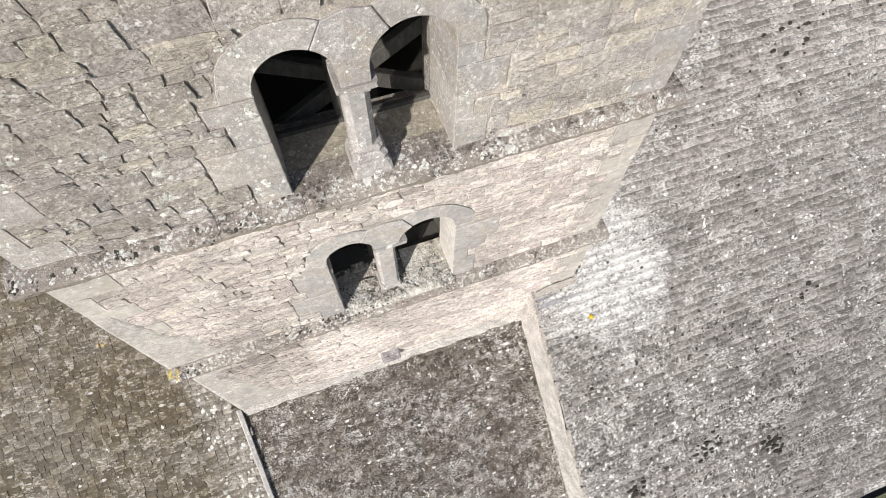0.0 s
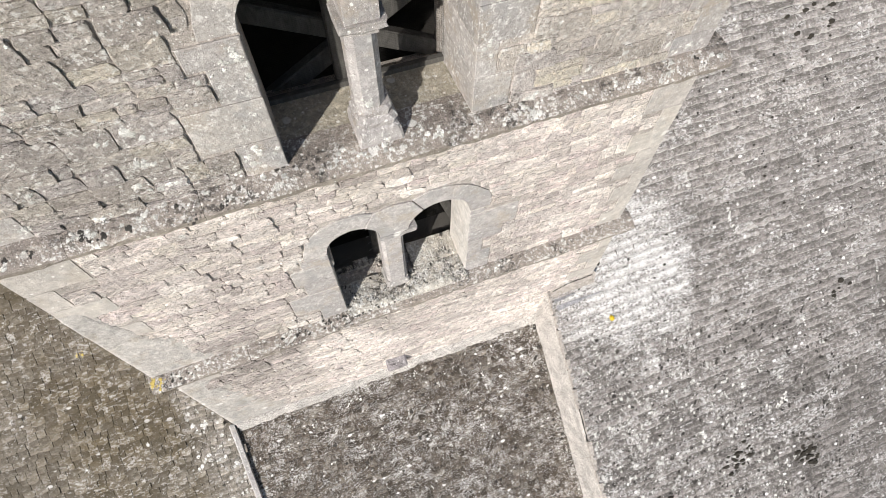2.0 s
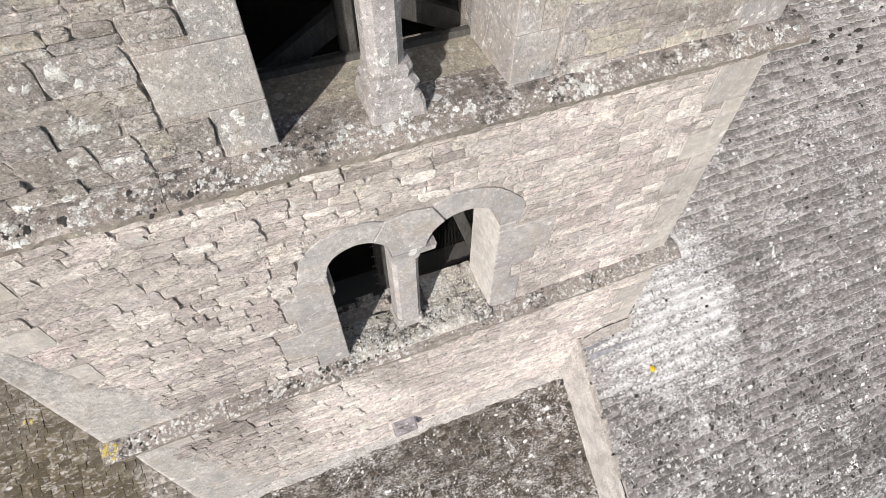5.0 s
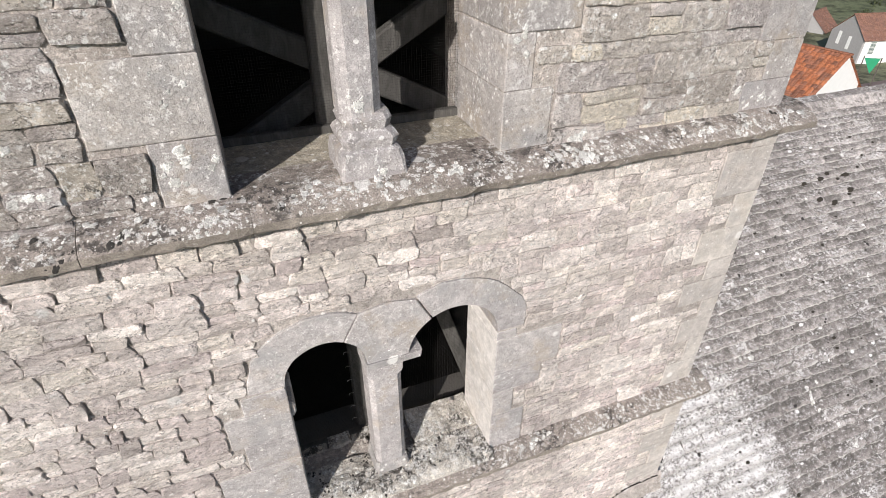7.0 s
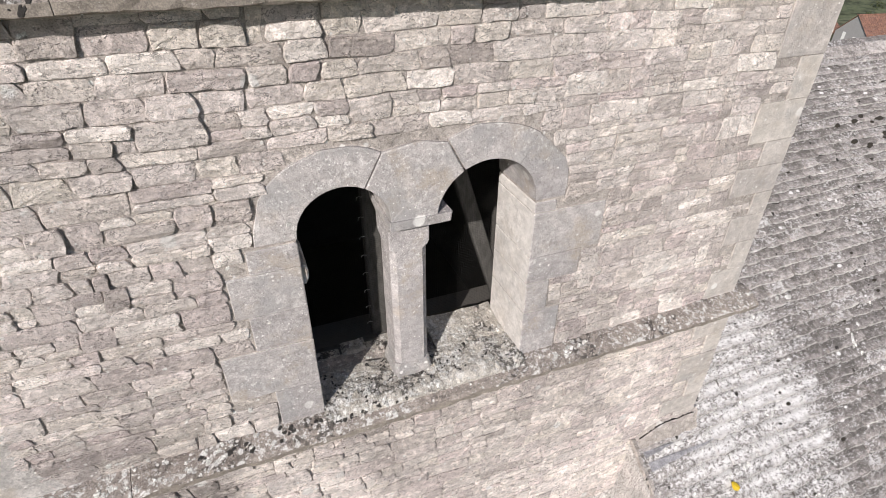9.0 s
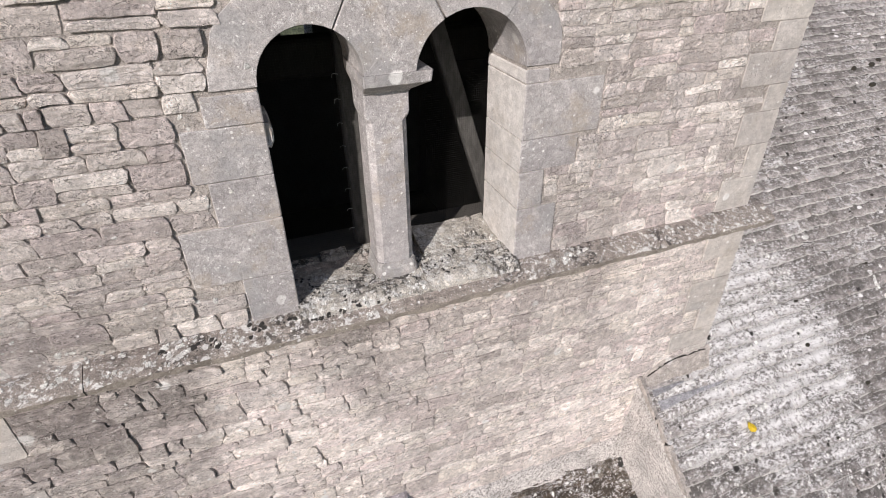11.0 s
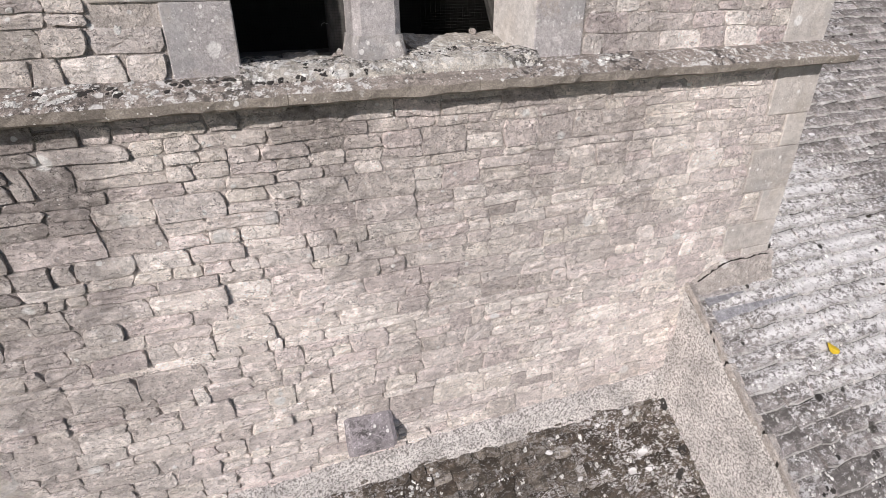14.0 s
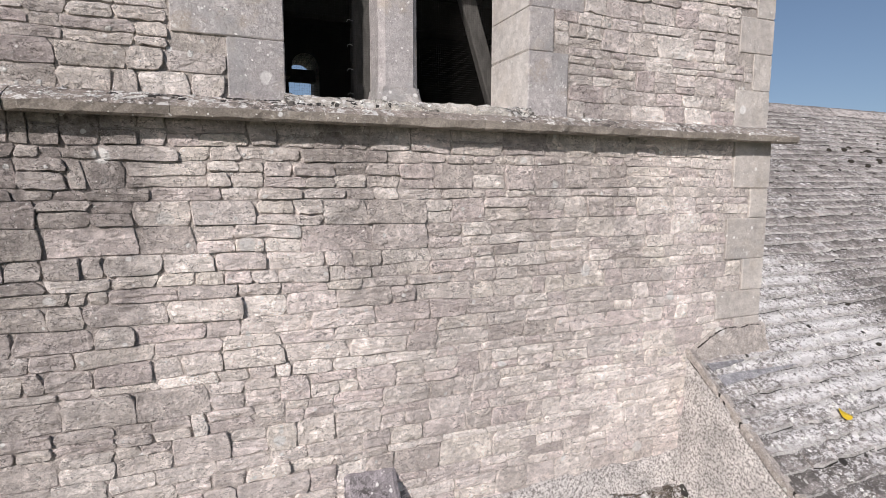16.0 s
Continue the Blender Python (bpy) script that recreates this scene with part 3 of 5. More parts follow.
def dressed(wall, name, pts, y0, material, rnd, deep=0.05, proud=0.008, bevel=0.007):
    return solid(name, *slab(pts, y0 - proud * rnd.uniform(0.5, 1.3), y0 + deep, bevel, rnd, 0.0012), material, wall)


def quad(rnd, a, b, c, d, j=0.006):
    """A dressed block a..b wide and c..d high with slightly worn corners."""
    r = lambda: rnd.uniform(0.002, j + 0.004)
    g = 0.0014
    a, b, c, d = a + g, b - g, c + g, d - g
    return [(a + r(), c), ((a + b) / 2, c), (b - r(), c), (b, c + r()), (b, (c + d) / 2), (b, d - r()), (b - r(), d), ((a + b) / 2, d), (a + r(), d), (a, d - r()), (a, (c + d) / 2), (a, c + r())]


# ---- tower ----
DEPTH, THICK = 5.7, 0.78
STAGES = {"lower": (-2.24, 2.83, -2.5, 6.70, 0.0), "middle": (-2.30, 2.80, 6.78, 9.02, 0.012), "upper": (-2.27, 2.77, 9.08, 12.6, 0.045)}
# twin lights: sill, left and right jamb, column's edges, springing under the middle block, two arches (x, z, radius)
WINDOWS = {"middle": (6.79, -0.365, 0.915, 0.092, 0.335, 7.975, ((-0.1365, 7.985, 0.2285), (0.625, 7.94, 0.29))),
           "upper": (9.13, -0.40, 0.865, 0.105, 0.30, 10.03, ((-0.1475, 10.14, 0.2525), (0.5825, 10.135, 0.2825)))}


# tops and widths of the jamb stones, from the sill up, at either side
JAMBS = {"middle": (((7.05, 0.25), (7.36, 0.47), (7.585, 0.29), (7.83, 0.35), (7.965, 0.24)), ((7.13, 0.26), (7.36, 0.16), (7.55, 0.36), (7.85, 0.48), (7.92, 0.14))),
         "upper": (((9.40, 0.26), (9.72, 0.45), (9.97, 0.22), (10.12, 0.31)), ((9.42, 0.27), (9.68, 0.15), (9.95, 0.38), (10.115, 0.19)))}
# heights and widths of the lowest stage's corner blocks on the nave's side, from the top down
CORNER = ((0.32, 0.34), (0.20, 0.17), (0.28, 0.37), (0.22, 0.20), (0.19, 0.42), (0.30, 0.24), (0.34, 0.30), (0.30, 0.2), (0.38, 0.3))


def opening_top(window, x, grow=0.0):
    sill, a, b, ca, cb, spring, arches = window
    top = spring
    for cx, cz, r in arches:
        r += grow
        if abs(x - cx) < r:
            top = max(top, cz + math.sqrt(r * r - (x - cx) ** 2))
    return top


def pierced(x0, x1, z0, z1, y0, y1, window):
    """A wall with a twin-arched opening through it."""
    if window is None:
        return box(x0, x1, y0, y1, z0, z1)
    sill, a, b = window[:3]
    g = 0.006
    a, b = a - g, b + g
    lumps = [box(x0, a, y0, y1, z0, z1), box(b, x1, y0, y1, z0, z1), box(a, b, y0, y1, z0, sill - 0.06)]
    k = 48
    xs = [a + (b - a) * i / k for i in range(k + 1)]
    for p, q in zip(xs, xs[1:]):
        tp, tq = opening_top(window, p, g) + g, opening_top(window, q, g) + g
        v = [(p, y0, tp), (q, y0, tq), (q, y0, z1), (p, y0, z1), (p, y1, tp), (q, y1, tq), (q, y1, z1), (p, y1, z1)]
        lumps.append((v, [(0, 1, 2, 3), (5, 4, 7, 6), (4, 5, 1, 0), (3, 2, 6, 7)]))
    return join(*lumps)


def front_wall(stage, core_mat, label):
    x0, x1, z0, z1, y0 = STAGES[stage]
    window, deep = WINDOWS.get(stage), THICK
    if stage == "middle":
        deep = 0.44
    wall = solid("wall_" + stage + "_stage", *pierced(x0 + 0.004, x1 - 0.004, z0, z1, y0 + 0.004, deep, window), core_mat)
    if stage == "middle":
        # the opening splays wider behind its stone frame
        sill, a, b, ca, cb, spring, arches = window
        wide = (sill, a - 0.22, b + 0.60, ca, cb, spring + 0.1, tuple((x, z, r + 0.22) for x, z, r in arches))
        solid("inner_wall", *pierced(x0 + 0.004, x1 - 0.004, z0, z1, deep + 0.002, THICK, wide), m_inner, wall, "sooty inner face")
    return tagged(wall, label, "wall", kind="structure")


wall_low = front_wall("lower", m_mortar_low, "cream limestone rubble wall, lowest stage of the church tower")
wall_mid = front_wall("middle", m_mortar, "cream limestone rubble wall with twin arched window")
wall_up = front_wall("upper", m_mortar_old, "grey lichened rubble wall of the belfry stage")


def closing_walls():
    """The tower's other sides, floors between the stages and its cap."""
    sides = {"wall_tower_west": (-2.26, -2.26 + THICK, THICK, DEPTH - THICK), "wall_tower_east": (2.79 - THICK, 2.79, THICK, DEPTH - THICK)}
    for name, (a, b, c, d) in sides.items():
        wall = tagged(solid(name, *box(a, b, c, d, -2.5, 12.6), m_rubble), "limestone rubble side wall of the tower", "wall", kind="structure")
        # thin dark sheet standing in for the unlit inside of the chamber
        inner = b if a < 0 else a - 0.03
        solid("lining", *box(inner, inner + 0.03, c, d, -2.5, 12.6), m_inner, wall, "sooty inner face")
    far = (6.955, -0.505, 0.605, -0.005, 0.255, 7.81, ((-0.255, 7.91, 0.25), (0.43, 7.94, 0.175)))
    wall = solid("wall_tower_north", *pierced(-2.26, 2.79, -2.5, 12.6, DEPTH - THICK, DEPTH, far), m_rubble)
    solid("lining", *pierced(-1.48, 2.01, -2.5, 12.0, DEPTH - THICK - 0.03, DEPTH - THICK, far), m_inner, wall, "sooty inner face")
    tagged(wall, "far tower wall with a small twin opening", "wall", kind="structure")
    # timbers standing in the far opening
    frame_ob = tagged(new("window_3"), "far window opening with a dark timber frame", "window", kind="structure")
    solid("mullion", *beam((0.125, 5.34, 6.84), (0.125, 5.34, 8.26), 0.25, 0.16), m_timber_dark, frame_ob)
    solid("transom", *beam((-0.60, 5.30, 7.895), (0.82, 5.30, 7.895), 0.17, 0.10), m_timber_dark, frame_ob)
    solid("panel", *box(-0.55, 0.05, 5.42, 5.48, 7.86, 8.30), m_timber_dark, frame_ob)
    # beam added to block the downward view through the far opening
    tagged(solid("crossbeam", *beam((-1.49, 1.62, 7.73), (2.02, 1.62, 7.73), 0.26, 0.22), m_boards), "near-black beam added across the tower chamber to hide the far opening", "beam", kind="structure")
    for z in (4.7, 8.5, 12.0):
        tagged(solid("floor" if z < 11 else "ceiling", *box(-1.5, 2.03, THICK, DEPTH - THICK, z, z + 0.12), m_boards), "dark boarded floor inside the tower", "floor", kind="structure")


closing_walls()


def quoins(wall, stage, material, seed):
    """Large corner blocks, long and short by turns. Returns the rectangles they take."""
    rnd = random.Random(seed)
    x0, x1, z0, z1, y0 = STAGES[stage]
    z0 = max(z0, 4.2)
    taken = []
    for left in (True, False):
        if stage == "lower" and not left:
            z = z1
            for h, w in CORNER:
                dressed(wall, "quoin", quad(rnd, x1 - w, x1, z - h, z, 0.012), y0, material, rnd, 0.32, 0.010, 0.006)
                taken.append((x1 - w, x1, z - h, z))
                z -= h
            continue
        z, long = z0, rnd.random() < 0.5
        while z < z1 - 0.08:
            h = min(rnd.uniform(0.17, 0.34), z1 - z)
            if z1 - z - h < 0.1:
                h = z1 - z
            w = rnd.uniform(0.30, 0.44) if long else rnd.uniform(0.16, 0.24)
            a, b = (x0, x0 + w) if left else (x1 - w, x1)
            pts = quad(rnd, a, b, z, z + h, 0.012)
            flush = left and stage != "upper"
            dressed(wall, "quoin", pts, y0, material, rnd, 0.32, 0.001 if flush else 0.005, 0.0015 if flush else 0.004)
            taken.append((a, b, z, z + h))
            z, long = z + h, not long
    return taken


def surround(wall, stage, material, seed):
    """Jamb stones and voussoirs of a twin window; they line the reveal. Returns the rectangles they take."""
    rnd = random.Random(seed)
    y0 = STAGES[stage][4]
    sill, a, b, ca, cb, spring, arches = WINDOWS[stage]
    (lx, lz, lr), (rx, rz, rr) = arches
    taken = []
    deep = 0.435 if stage == "middle" else 0.57
    for left in (True, False):
        z = sill - 0.03
        for top, w in JAMBS[stage][0 if left else 1]:
            p, q = (a - w, a) if left else (b, b + w)
            block = dressed(wall, "jamb_stone", quad(rnd, p, q, z, top, 0.005), y0, material, rnd, deep, 0.008, 0.005)
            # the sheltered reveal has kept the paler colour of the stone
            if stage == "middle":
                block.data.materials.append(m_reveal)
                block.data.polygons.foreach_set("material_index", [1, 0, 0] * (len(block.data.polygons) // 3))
            taken.append((p, q, z, top))
            z = top
    t = 0.19
    g = -0.25
    def ring(cx, cz, r, a0, a1):
        k = max(3, int(abs(a1 - a0) / 9))
        return arc(cx, cz, r, a0 - g, a1 + g, k) + [(cx + q * math.cos(radians(b)), cz + q * math.sin(radians(b))) for b, q in ((a1 + g + (a0 - a1 - 2 * g) * i / k, r + t * rough_edge(cx, i / k, a0)) for i in range(k + 1))]
    rough_edge = lambda x, u, a0: 1.0 + 0.16 * noise.noise((x * 3 + u * 1.7, a0 * 0.11, 2.0)) + 0.05 * noise.noise((u * 6, a0, x))
    # left arch, right arch, and the broad block between them
    for cx, cz, r, parts_of in ((lx, lz, lr, ((180, 128), (128, 62))), (rx, rz, rr, ((118, 55), (55, 0)))):
        for a0, a1 in parts_of:
            pts = ring(cx, cz, r, a0, a1)
            dressed(wall, "voussoir", pts[::-1], y0, material, rnd, deep, 0.010, 0.003)
    top = max(lz + lr, rz + rr) + t * 0.95
    mid = [p for p in arc(lx, lz, lr, 60, 0, 8)] + [(ca, spring + 0.002), (cb, spring + 0.002)] + arc(rx, rz, rr, 180, 120, 8) + [(rx + (rr + t) * math.cos(radians(119)), rz + (rr + t) * math.sin(radians(119)) - 0.005), ((lx + rx) / 2, top - 0.03), (lx + (lr + t) * math.cos(radians(61)), lz + (lr + t) * math.sin(radians(61)))]
    dressed(wall, "voussoir", mid, y0, material, rnd, deep, 0.016, 0.006)
    z = min(lz, rz) - 0.02
    while z < top:
        h = 0.04
        xs = []
        for cx, cz, r in ((lx, lz, lr + t), (rx, rz, rr + t)):
            u = z + h / 2 - cz
            if u < 0:
                xs += [cx - r, cx + r]
            elif u < r:
                xs += [cx - math.sqrt(r * r - u * u), cx + math.sqrt(r * r - u * u)]
        if xs:
            taken.append((min(xs), max(xs), z, z + h))
        z += h
    taken.append((a, b, sill - 0.12, top - 0.1))
    return taken


def corner_render(stage, seed, top, wide, tall):
    """Lime render smeared over the corner stones low down, thinning out to nothing at its ragged edge."""
    x0, x1, z0, z1, y0 = STAGES[stage]
    z0 = max(z0, 4.5)
    ku, kz = 14, 40
    v, f = [], []
    for j in range(kz + 1):
        z = z0 + (top - z0) * j / kz
        q = j / kz
        reach = wide * (1 - q) ** tall + 0.20 + 0.14 * noise.noise((z * 2.3, seed, 0.5)) + 0.05 * noise.noise((z * 9, seed, 2.5))
        for i in range(ku + 1):
            u = i / ku
            x = x0 - 0.002 + reach * u
            thin = max(0.0, min(1.0, (1 - u) * 5)) * max(0.0, min(1.0, (1 - q) * 8))
            bump = 0.004 * noise.noise((x * 5, z * 5, seed)) + 0.002 * noise.noise((x * 17, z * 17, seed))
            v.append((x, y0 + 0.012 - 0.022 * thin + bump * thin, z))
    for j in range(kz):
        for i in range(ku):
            a = j * (ku + 1) + i
            f.append((a, a + 1, a + ku + 2, a + ku + 1))
    # the return round the corner
    k = len(v)
    v += [(x0 - 0.002, y0 + 0.10, z0 + (top - z0) * j / kz) for j in range(kz + 1)]
    f += [(k + j, j * (ku + 1), (j + 1) * (ku + 1), k + j + 1) for j in range(kz)]
    tagged(solid("corner_render", v, f, m_limewash, smooth=True), "smooth pale lime render smeared over the tower corner", "render", kind="structure")


def plan_walls():
    rnd = random.Random(5)
    for stage, wall, m_r, m_d, heights, widths, relief, near, low in (
            ("lower", wall_low, m_rubble_low, m_ashlar, (0.055, 0.128), (0.13, 0.36), 0.0165, (0.4, 5.9), 4.3),
            ("middle", wall_mid, m_rubble, m_ashlar, (0.055, 0.130), (0.13, 0.34), 0.0170, (0.2, 7.9), 6.78),
            ("upper", wall_up, m_rubble_old, m_ashlar_old, (0.08, 0.20), (0.18, 0.42), 0.020, (-0.3, 9.8), 9.08)):
        x0, x1, z0, z1, y0 = STAGES[stage]
        z1 = min(z1, 11.3)
        taken = quoins(wall, stage, m_d if stage == "upper" else m_quoin, 11 + len(stage))
        if stage in WINDOWS:
            taken += surround(wall, stage, m_d, 3 + len(stage))
        stones = rubble(rnd, x0 + 0.005, x1 - 0.005, low, z1, taken, heights, widths, relief)
        if stage != "upper":
            # repointed flush towards the nave
            stones = [(pts, face * (1.0 - 0.6 * min(1.0, max(0.0, (pts[0][0] + 0.3) / 1.3)))) for pts, face in stones]
            # smeared over with mortar low down by the chancel corner
            stones = [(pts, face * (1.0 - 0.75 * min(1.0, max(0.0, (-1.15 - pts[0][0]) / 0.5)) * min(1.0, max(0.0, (low + 1.1 - pts[0][1]) / 0.5)))) for pts, face in stones]
        lay_stones(wall, stones, y0, m_r, rnd, near)
    corner_render("middle", 3.0, 8.35, 0.55, 1.3)
    corner_render("lower", 8.0, 6.55, 0.62, 0.9)


# ---- string courses ----
def string_course(name, z_low, z_wall, y_wall, out, label, seed, start=-2.40):
    """A weathered moulding round the tower, in lengths of stone along the front."""
    rnd = random.Random(seed)
    root = tagged(new(name), label, "string course", kind="structure")
    profile = [(0.02, z_low + 0.012), (0.02 - out, z_low), (0.003 - out, z_low + 0.010), (-out, z_low + 0.046), (0.021 - out, z_low + 0.066), (-0.04, z_low + 0.10), (y_wall + 0.01, z_wall), (y_wall + 0.2, z_wall)]
    m = len(profile)
    x = start
    while x < 2.93:
        w = rnd.uniform(0.55, 0.95)
        e = min(x + w, 2.93)
        if 2.93 - e < 0.3:
            e = 2.93
        k = max(4, int((e - x) / 0.05))
        v, f = [], []
        off = rnd.uniform(-0.004, 0.004)
        for i in range(k + 1):
            px = x + 0.001 + (e - x - 0.002) * i / k
            for n_, (py, pz) in enumerate(profile):
                edge = 1.0 if n_ in (2, 3, 4, 5) else 0.35
                if n_ >= 6 or n_ == 0:
                    edge = 0.0
                d = edge * (0.006 * noise.noise((px * 5, py * 20, pz * 9)) + 0.009 * noise.noise((px * 21, py * 50, pz * 30)))
                bite = 0.004 if i in (0, k) and n_ in (2, 3, 4) else 0.0
                v.append((px, py + d + bite + off * edge, pz + d * 0.8))
        for i in range(k):
            for n_ in range(m - 1):
                a = i * m + n_
                f.append((a, a + 1, a + m + 1, a + m))
        f += [tuple(range(m)), tuple(range(k * m + m - 1, k * m - 1, -1))]
        ob = solid("string_stone", v, f, m_string, root)
        # front and underside: brown-green stone, its shaded lower edge darkened in the colour
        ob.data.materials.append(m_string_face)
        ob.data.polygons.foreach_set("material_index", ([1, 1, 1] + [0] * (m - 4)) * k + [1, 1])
        x = e
    # the returns along the sides and the back
    z1 = z_wall
    for a, b in ((start, -2.20), (2.74, 2.93)):
        solid("string_return", *box(a, b, 0.22, DEPTH + 0.1, z_low, z1 - 0.03), m_string, root)
    return root


string_up = string_course("string_course", 9.005, 9.13, 0.045, 0.118, "grey limestone string course crusted with white and black lichen", 21)
string_low = string_course("string_course", 6.675, 6.79, 0.012, 0.138, "worn limestone string course with dark lichen", 22, -2.335)


# ---- windows: sills, columns, timbers, wire ----
def lumpy_sheet(x0, x1, y0, y1, z, step, bump, seed, rise=0.0, nose=0.0):
    """A worn stone top with rough relief and skirts."""
    nx, ny = max(2, int((x1 - x0) / step)), max(2, int((y1 - y0) / step))
    v, f = [], []
    for j in range(ny + 1):
        for i in range(nx + 1):
            px, py = x0 + (x1 - x0) * i / nx, y0 + (y1 - y0) * j / ny
            h = bump * (noise.noise((px * 7 + seed, py * 7, 0)) + 0.6 * noise.noise((px * 19, py * 19 + seed, 2)) + 0.35 * noise.noise((px * 45, py * 45, seed)))
            v.append((px, py, z + h + rise * (py - y0) / (y1 - y0) - nose * max(0.0, 1 - (py - y0) / 0.09) ** 2))
    for j in range(ny):
        for i in range(nx):
            a = j * (nx + 1) + i
            f.append((a, a + 1, a + nx + 2, a + nx + 1))
    # skirt down to the bed
    k = len(v)
    rim = [i for i in range(nx + 1)] + [j * (nx + 1) + nx for j in range(1, ny + 1)] + [ny * (nx + 1) + i for i in range(nx - 1, -1, -1)] + [j * (nx + 1) for j in range(ny - 1, 0, -1)]
    v += [(v[i][0], v[i][1], z - 0.10) for i in rim]
    for i in range(len(rim)):
        j = (i + 1) % len(rim)
        f.append((rim[j], rim[i], k + i, k + j))
    return v, f


def loft(rings, cap=True):
    """A skin over rings of equal length."""
    m = len(rings[0])
    v = [p for r in rings for p in r]
    f = [(k * m + i, k * m + (i + 1) % m, (k + 1) * m + (i + 1) % m, (k + 1) * m + i) for k in range(len(rings) - 1) for i in range(m)]
    if cap:
        f += [tuple(range(m - 1, -1, -1)), tuple(range((len(rings) - 1) * m, len(rings) * m))]
    return v, f


def octo(cx, cy, z, hx, hy, c, wear=0.0):
    pts = [(-hx + c, -hy), (hx - c, -hy), (hx, -hy + c), (hx, hy - c), (hx - c, hy), (-hx + c, hy), (-hx, hy - c), (-hx, -hy + c)]
    out = []
    for i in range(8):
        (ax, ay), (bx, by) = pts[i], pts[(i + 1) % 8]
        for s in (0.0, 0.5):
            px, py = ax + (bx - ax) * s, ay + (by - ay) * s
            d = 1 + wear * noise.noise((px * 14 + cx, py * 14, z * 11)) + wear * 0.6 * noise.noise((px * 40, py * 40 + 3, z * 37))
            out.append((cx + px * d, cy + py * d, z))
    return out


def upper_column(window):
    col = tagged(new("colonnette"), "chamfered limestone colonnette with moulded base, lichen spotted", "column")
    cx, cy = 0.195, 0.16
    base = [octo(cx + 0.022, cy, z, hx, hy, c, 0.05) for z, hx, hy, c in ((9.115, 0.150, 0.155, 0.012), (9.19, 0.147, 0.152, 0.014), (9.235, 0.140, 0.146, 0.02), (9.25, 0.120, 0.130, 0.03), (9.29, 0.131, 0.136, 0.03), (9.315, 0.120, 0.125, 0.035), (9.33, 0.104, 0.112, 0.035), (9.37, 0.113, 0.116, 0.035), (9.40, 0.098, 0.10, 0.03))]
    solid("base", *loft(base), m_ashlar_old, col, "moulded base crusted with lichen")
    shaft = [octo(cx, cy, 9.40 + 0.54 * i / 14, 0.093, 0.098, 0.042, 0.010) for i in range(15)]
    solid("shaft", *loft(shaft), m_ashlar, col)
    cap = [octo(cx + 0.01, cy, z, hx, hy, c, w) for z, hx, hy, c, w in ((9.94, 0.094, 0.10, 0.04, 0.05), (9.952, 0.112, 0.115, 0.04, 0.12), (9.966, 0.106, 0.11, 0.03, 0.10), (9.978, 0.124, 0.130, 0.02, 0.26), (9.996, 0.134, 0.146, 0.014, 0.22), (10.014, 0.132, 0.145, 0.012, 0.14), (10.034, 0.134, 0.147, 0.012, 0.06))]
    solid("capital", *loft(cap), m_ashlar_old, col, "worn capital with ragged lower edge")
    return col


def lower_column(window):
    col = tagged(new("colonnette"), "square pale limestone window pillar with chamfered edges", "column")
    cx, cy = 0.212, 0.212
    base = [octo(cx, cy, z, hx, hy, 0.02, 0.08) for z, hx, hy in ((6.775, 0.122, 0.122), (6.83, 0.122, 0.124), (6.87, 0.114, 0.118), (6.90, 0.107, 0.113))]
    solid("base", *loft(base), m_ashlar_old, col, "worn base with broken corner")
    shaft = [octo(cx, cy, 6.90 + 0.82 * i / 12, 0.104, 0.112, 0.030, 0.018) for i in range(13)] + [octo(cx, cy, 7.745, 0.107, 0.115, 0.014, 0.01)]
    solid("shaft", *loft(shaft), m_ashlar, col)
    neck = [octo(cx, cy, z, hx, hy, c, 0.012) for z, hx, hy, c in ((7.745, 0.109, 0.117, 0.010), (7.77, 0.113, 0.120, 0.005), (7.82, 0.113, 0.120, 0.005), (7.872, 0.114, 0.121, 0.005))]
    solid("neck", *loft(neck), m_ashlar, col, "square neck with broach stops")
    cap = [octo(cx + dx, cy - 0.01, z, hx, hy, 0.006, 0.02) for z, hx, hy, dx in ((7.872, 0.116, 0.122, 0), (7.882, 0.120, 0.130, 0.004), (7.922, 0.158, 0.200, 0.032), (7.928, 0.164, 0.208, 0.036), (7.980, 0.168, 0.212, 0.038))]
    solid("capital", *loft(cap), m_ashlar, col, "flared impost, chipped at one end")
    return col


def wire_panel(x0, x1, z0, z1, y, pitch=0.0137, r=0.00030):
    """Square wire netting: two layers of thin wires."""
    lumps = []
    x = x0
    while x <= x1:
        lumps.append(box(x - r, x + r, y - r, y + r, z0, z1))
        x += pitch
    z = z0
    while z <= z1:
        lumps.append(box(x0, x1, y + r, y + 3 * r, z - r, z + r))
        z += pitch
    return join(*lumps)


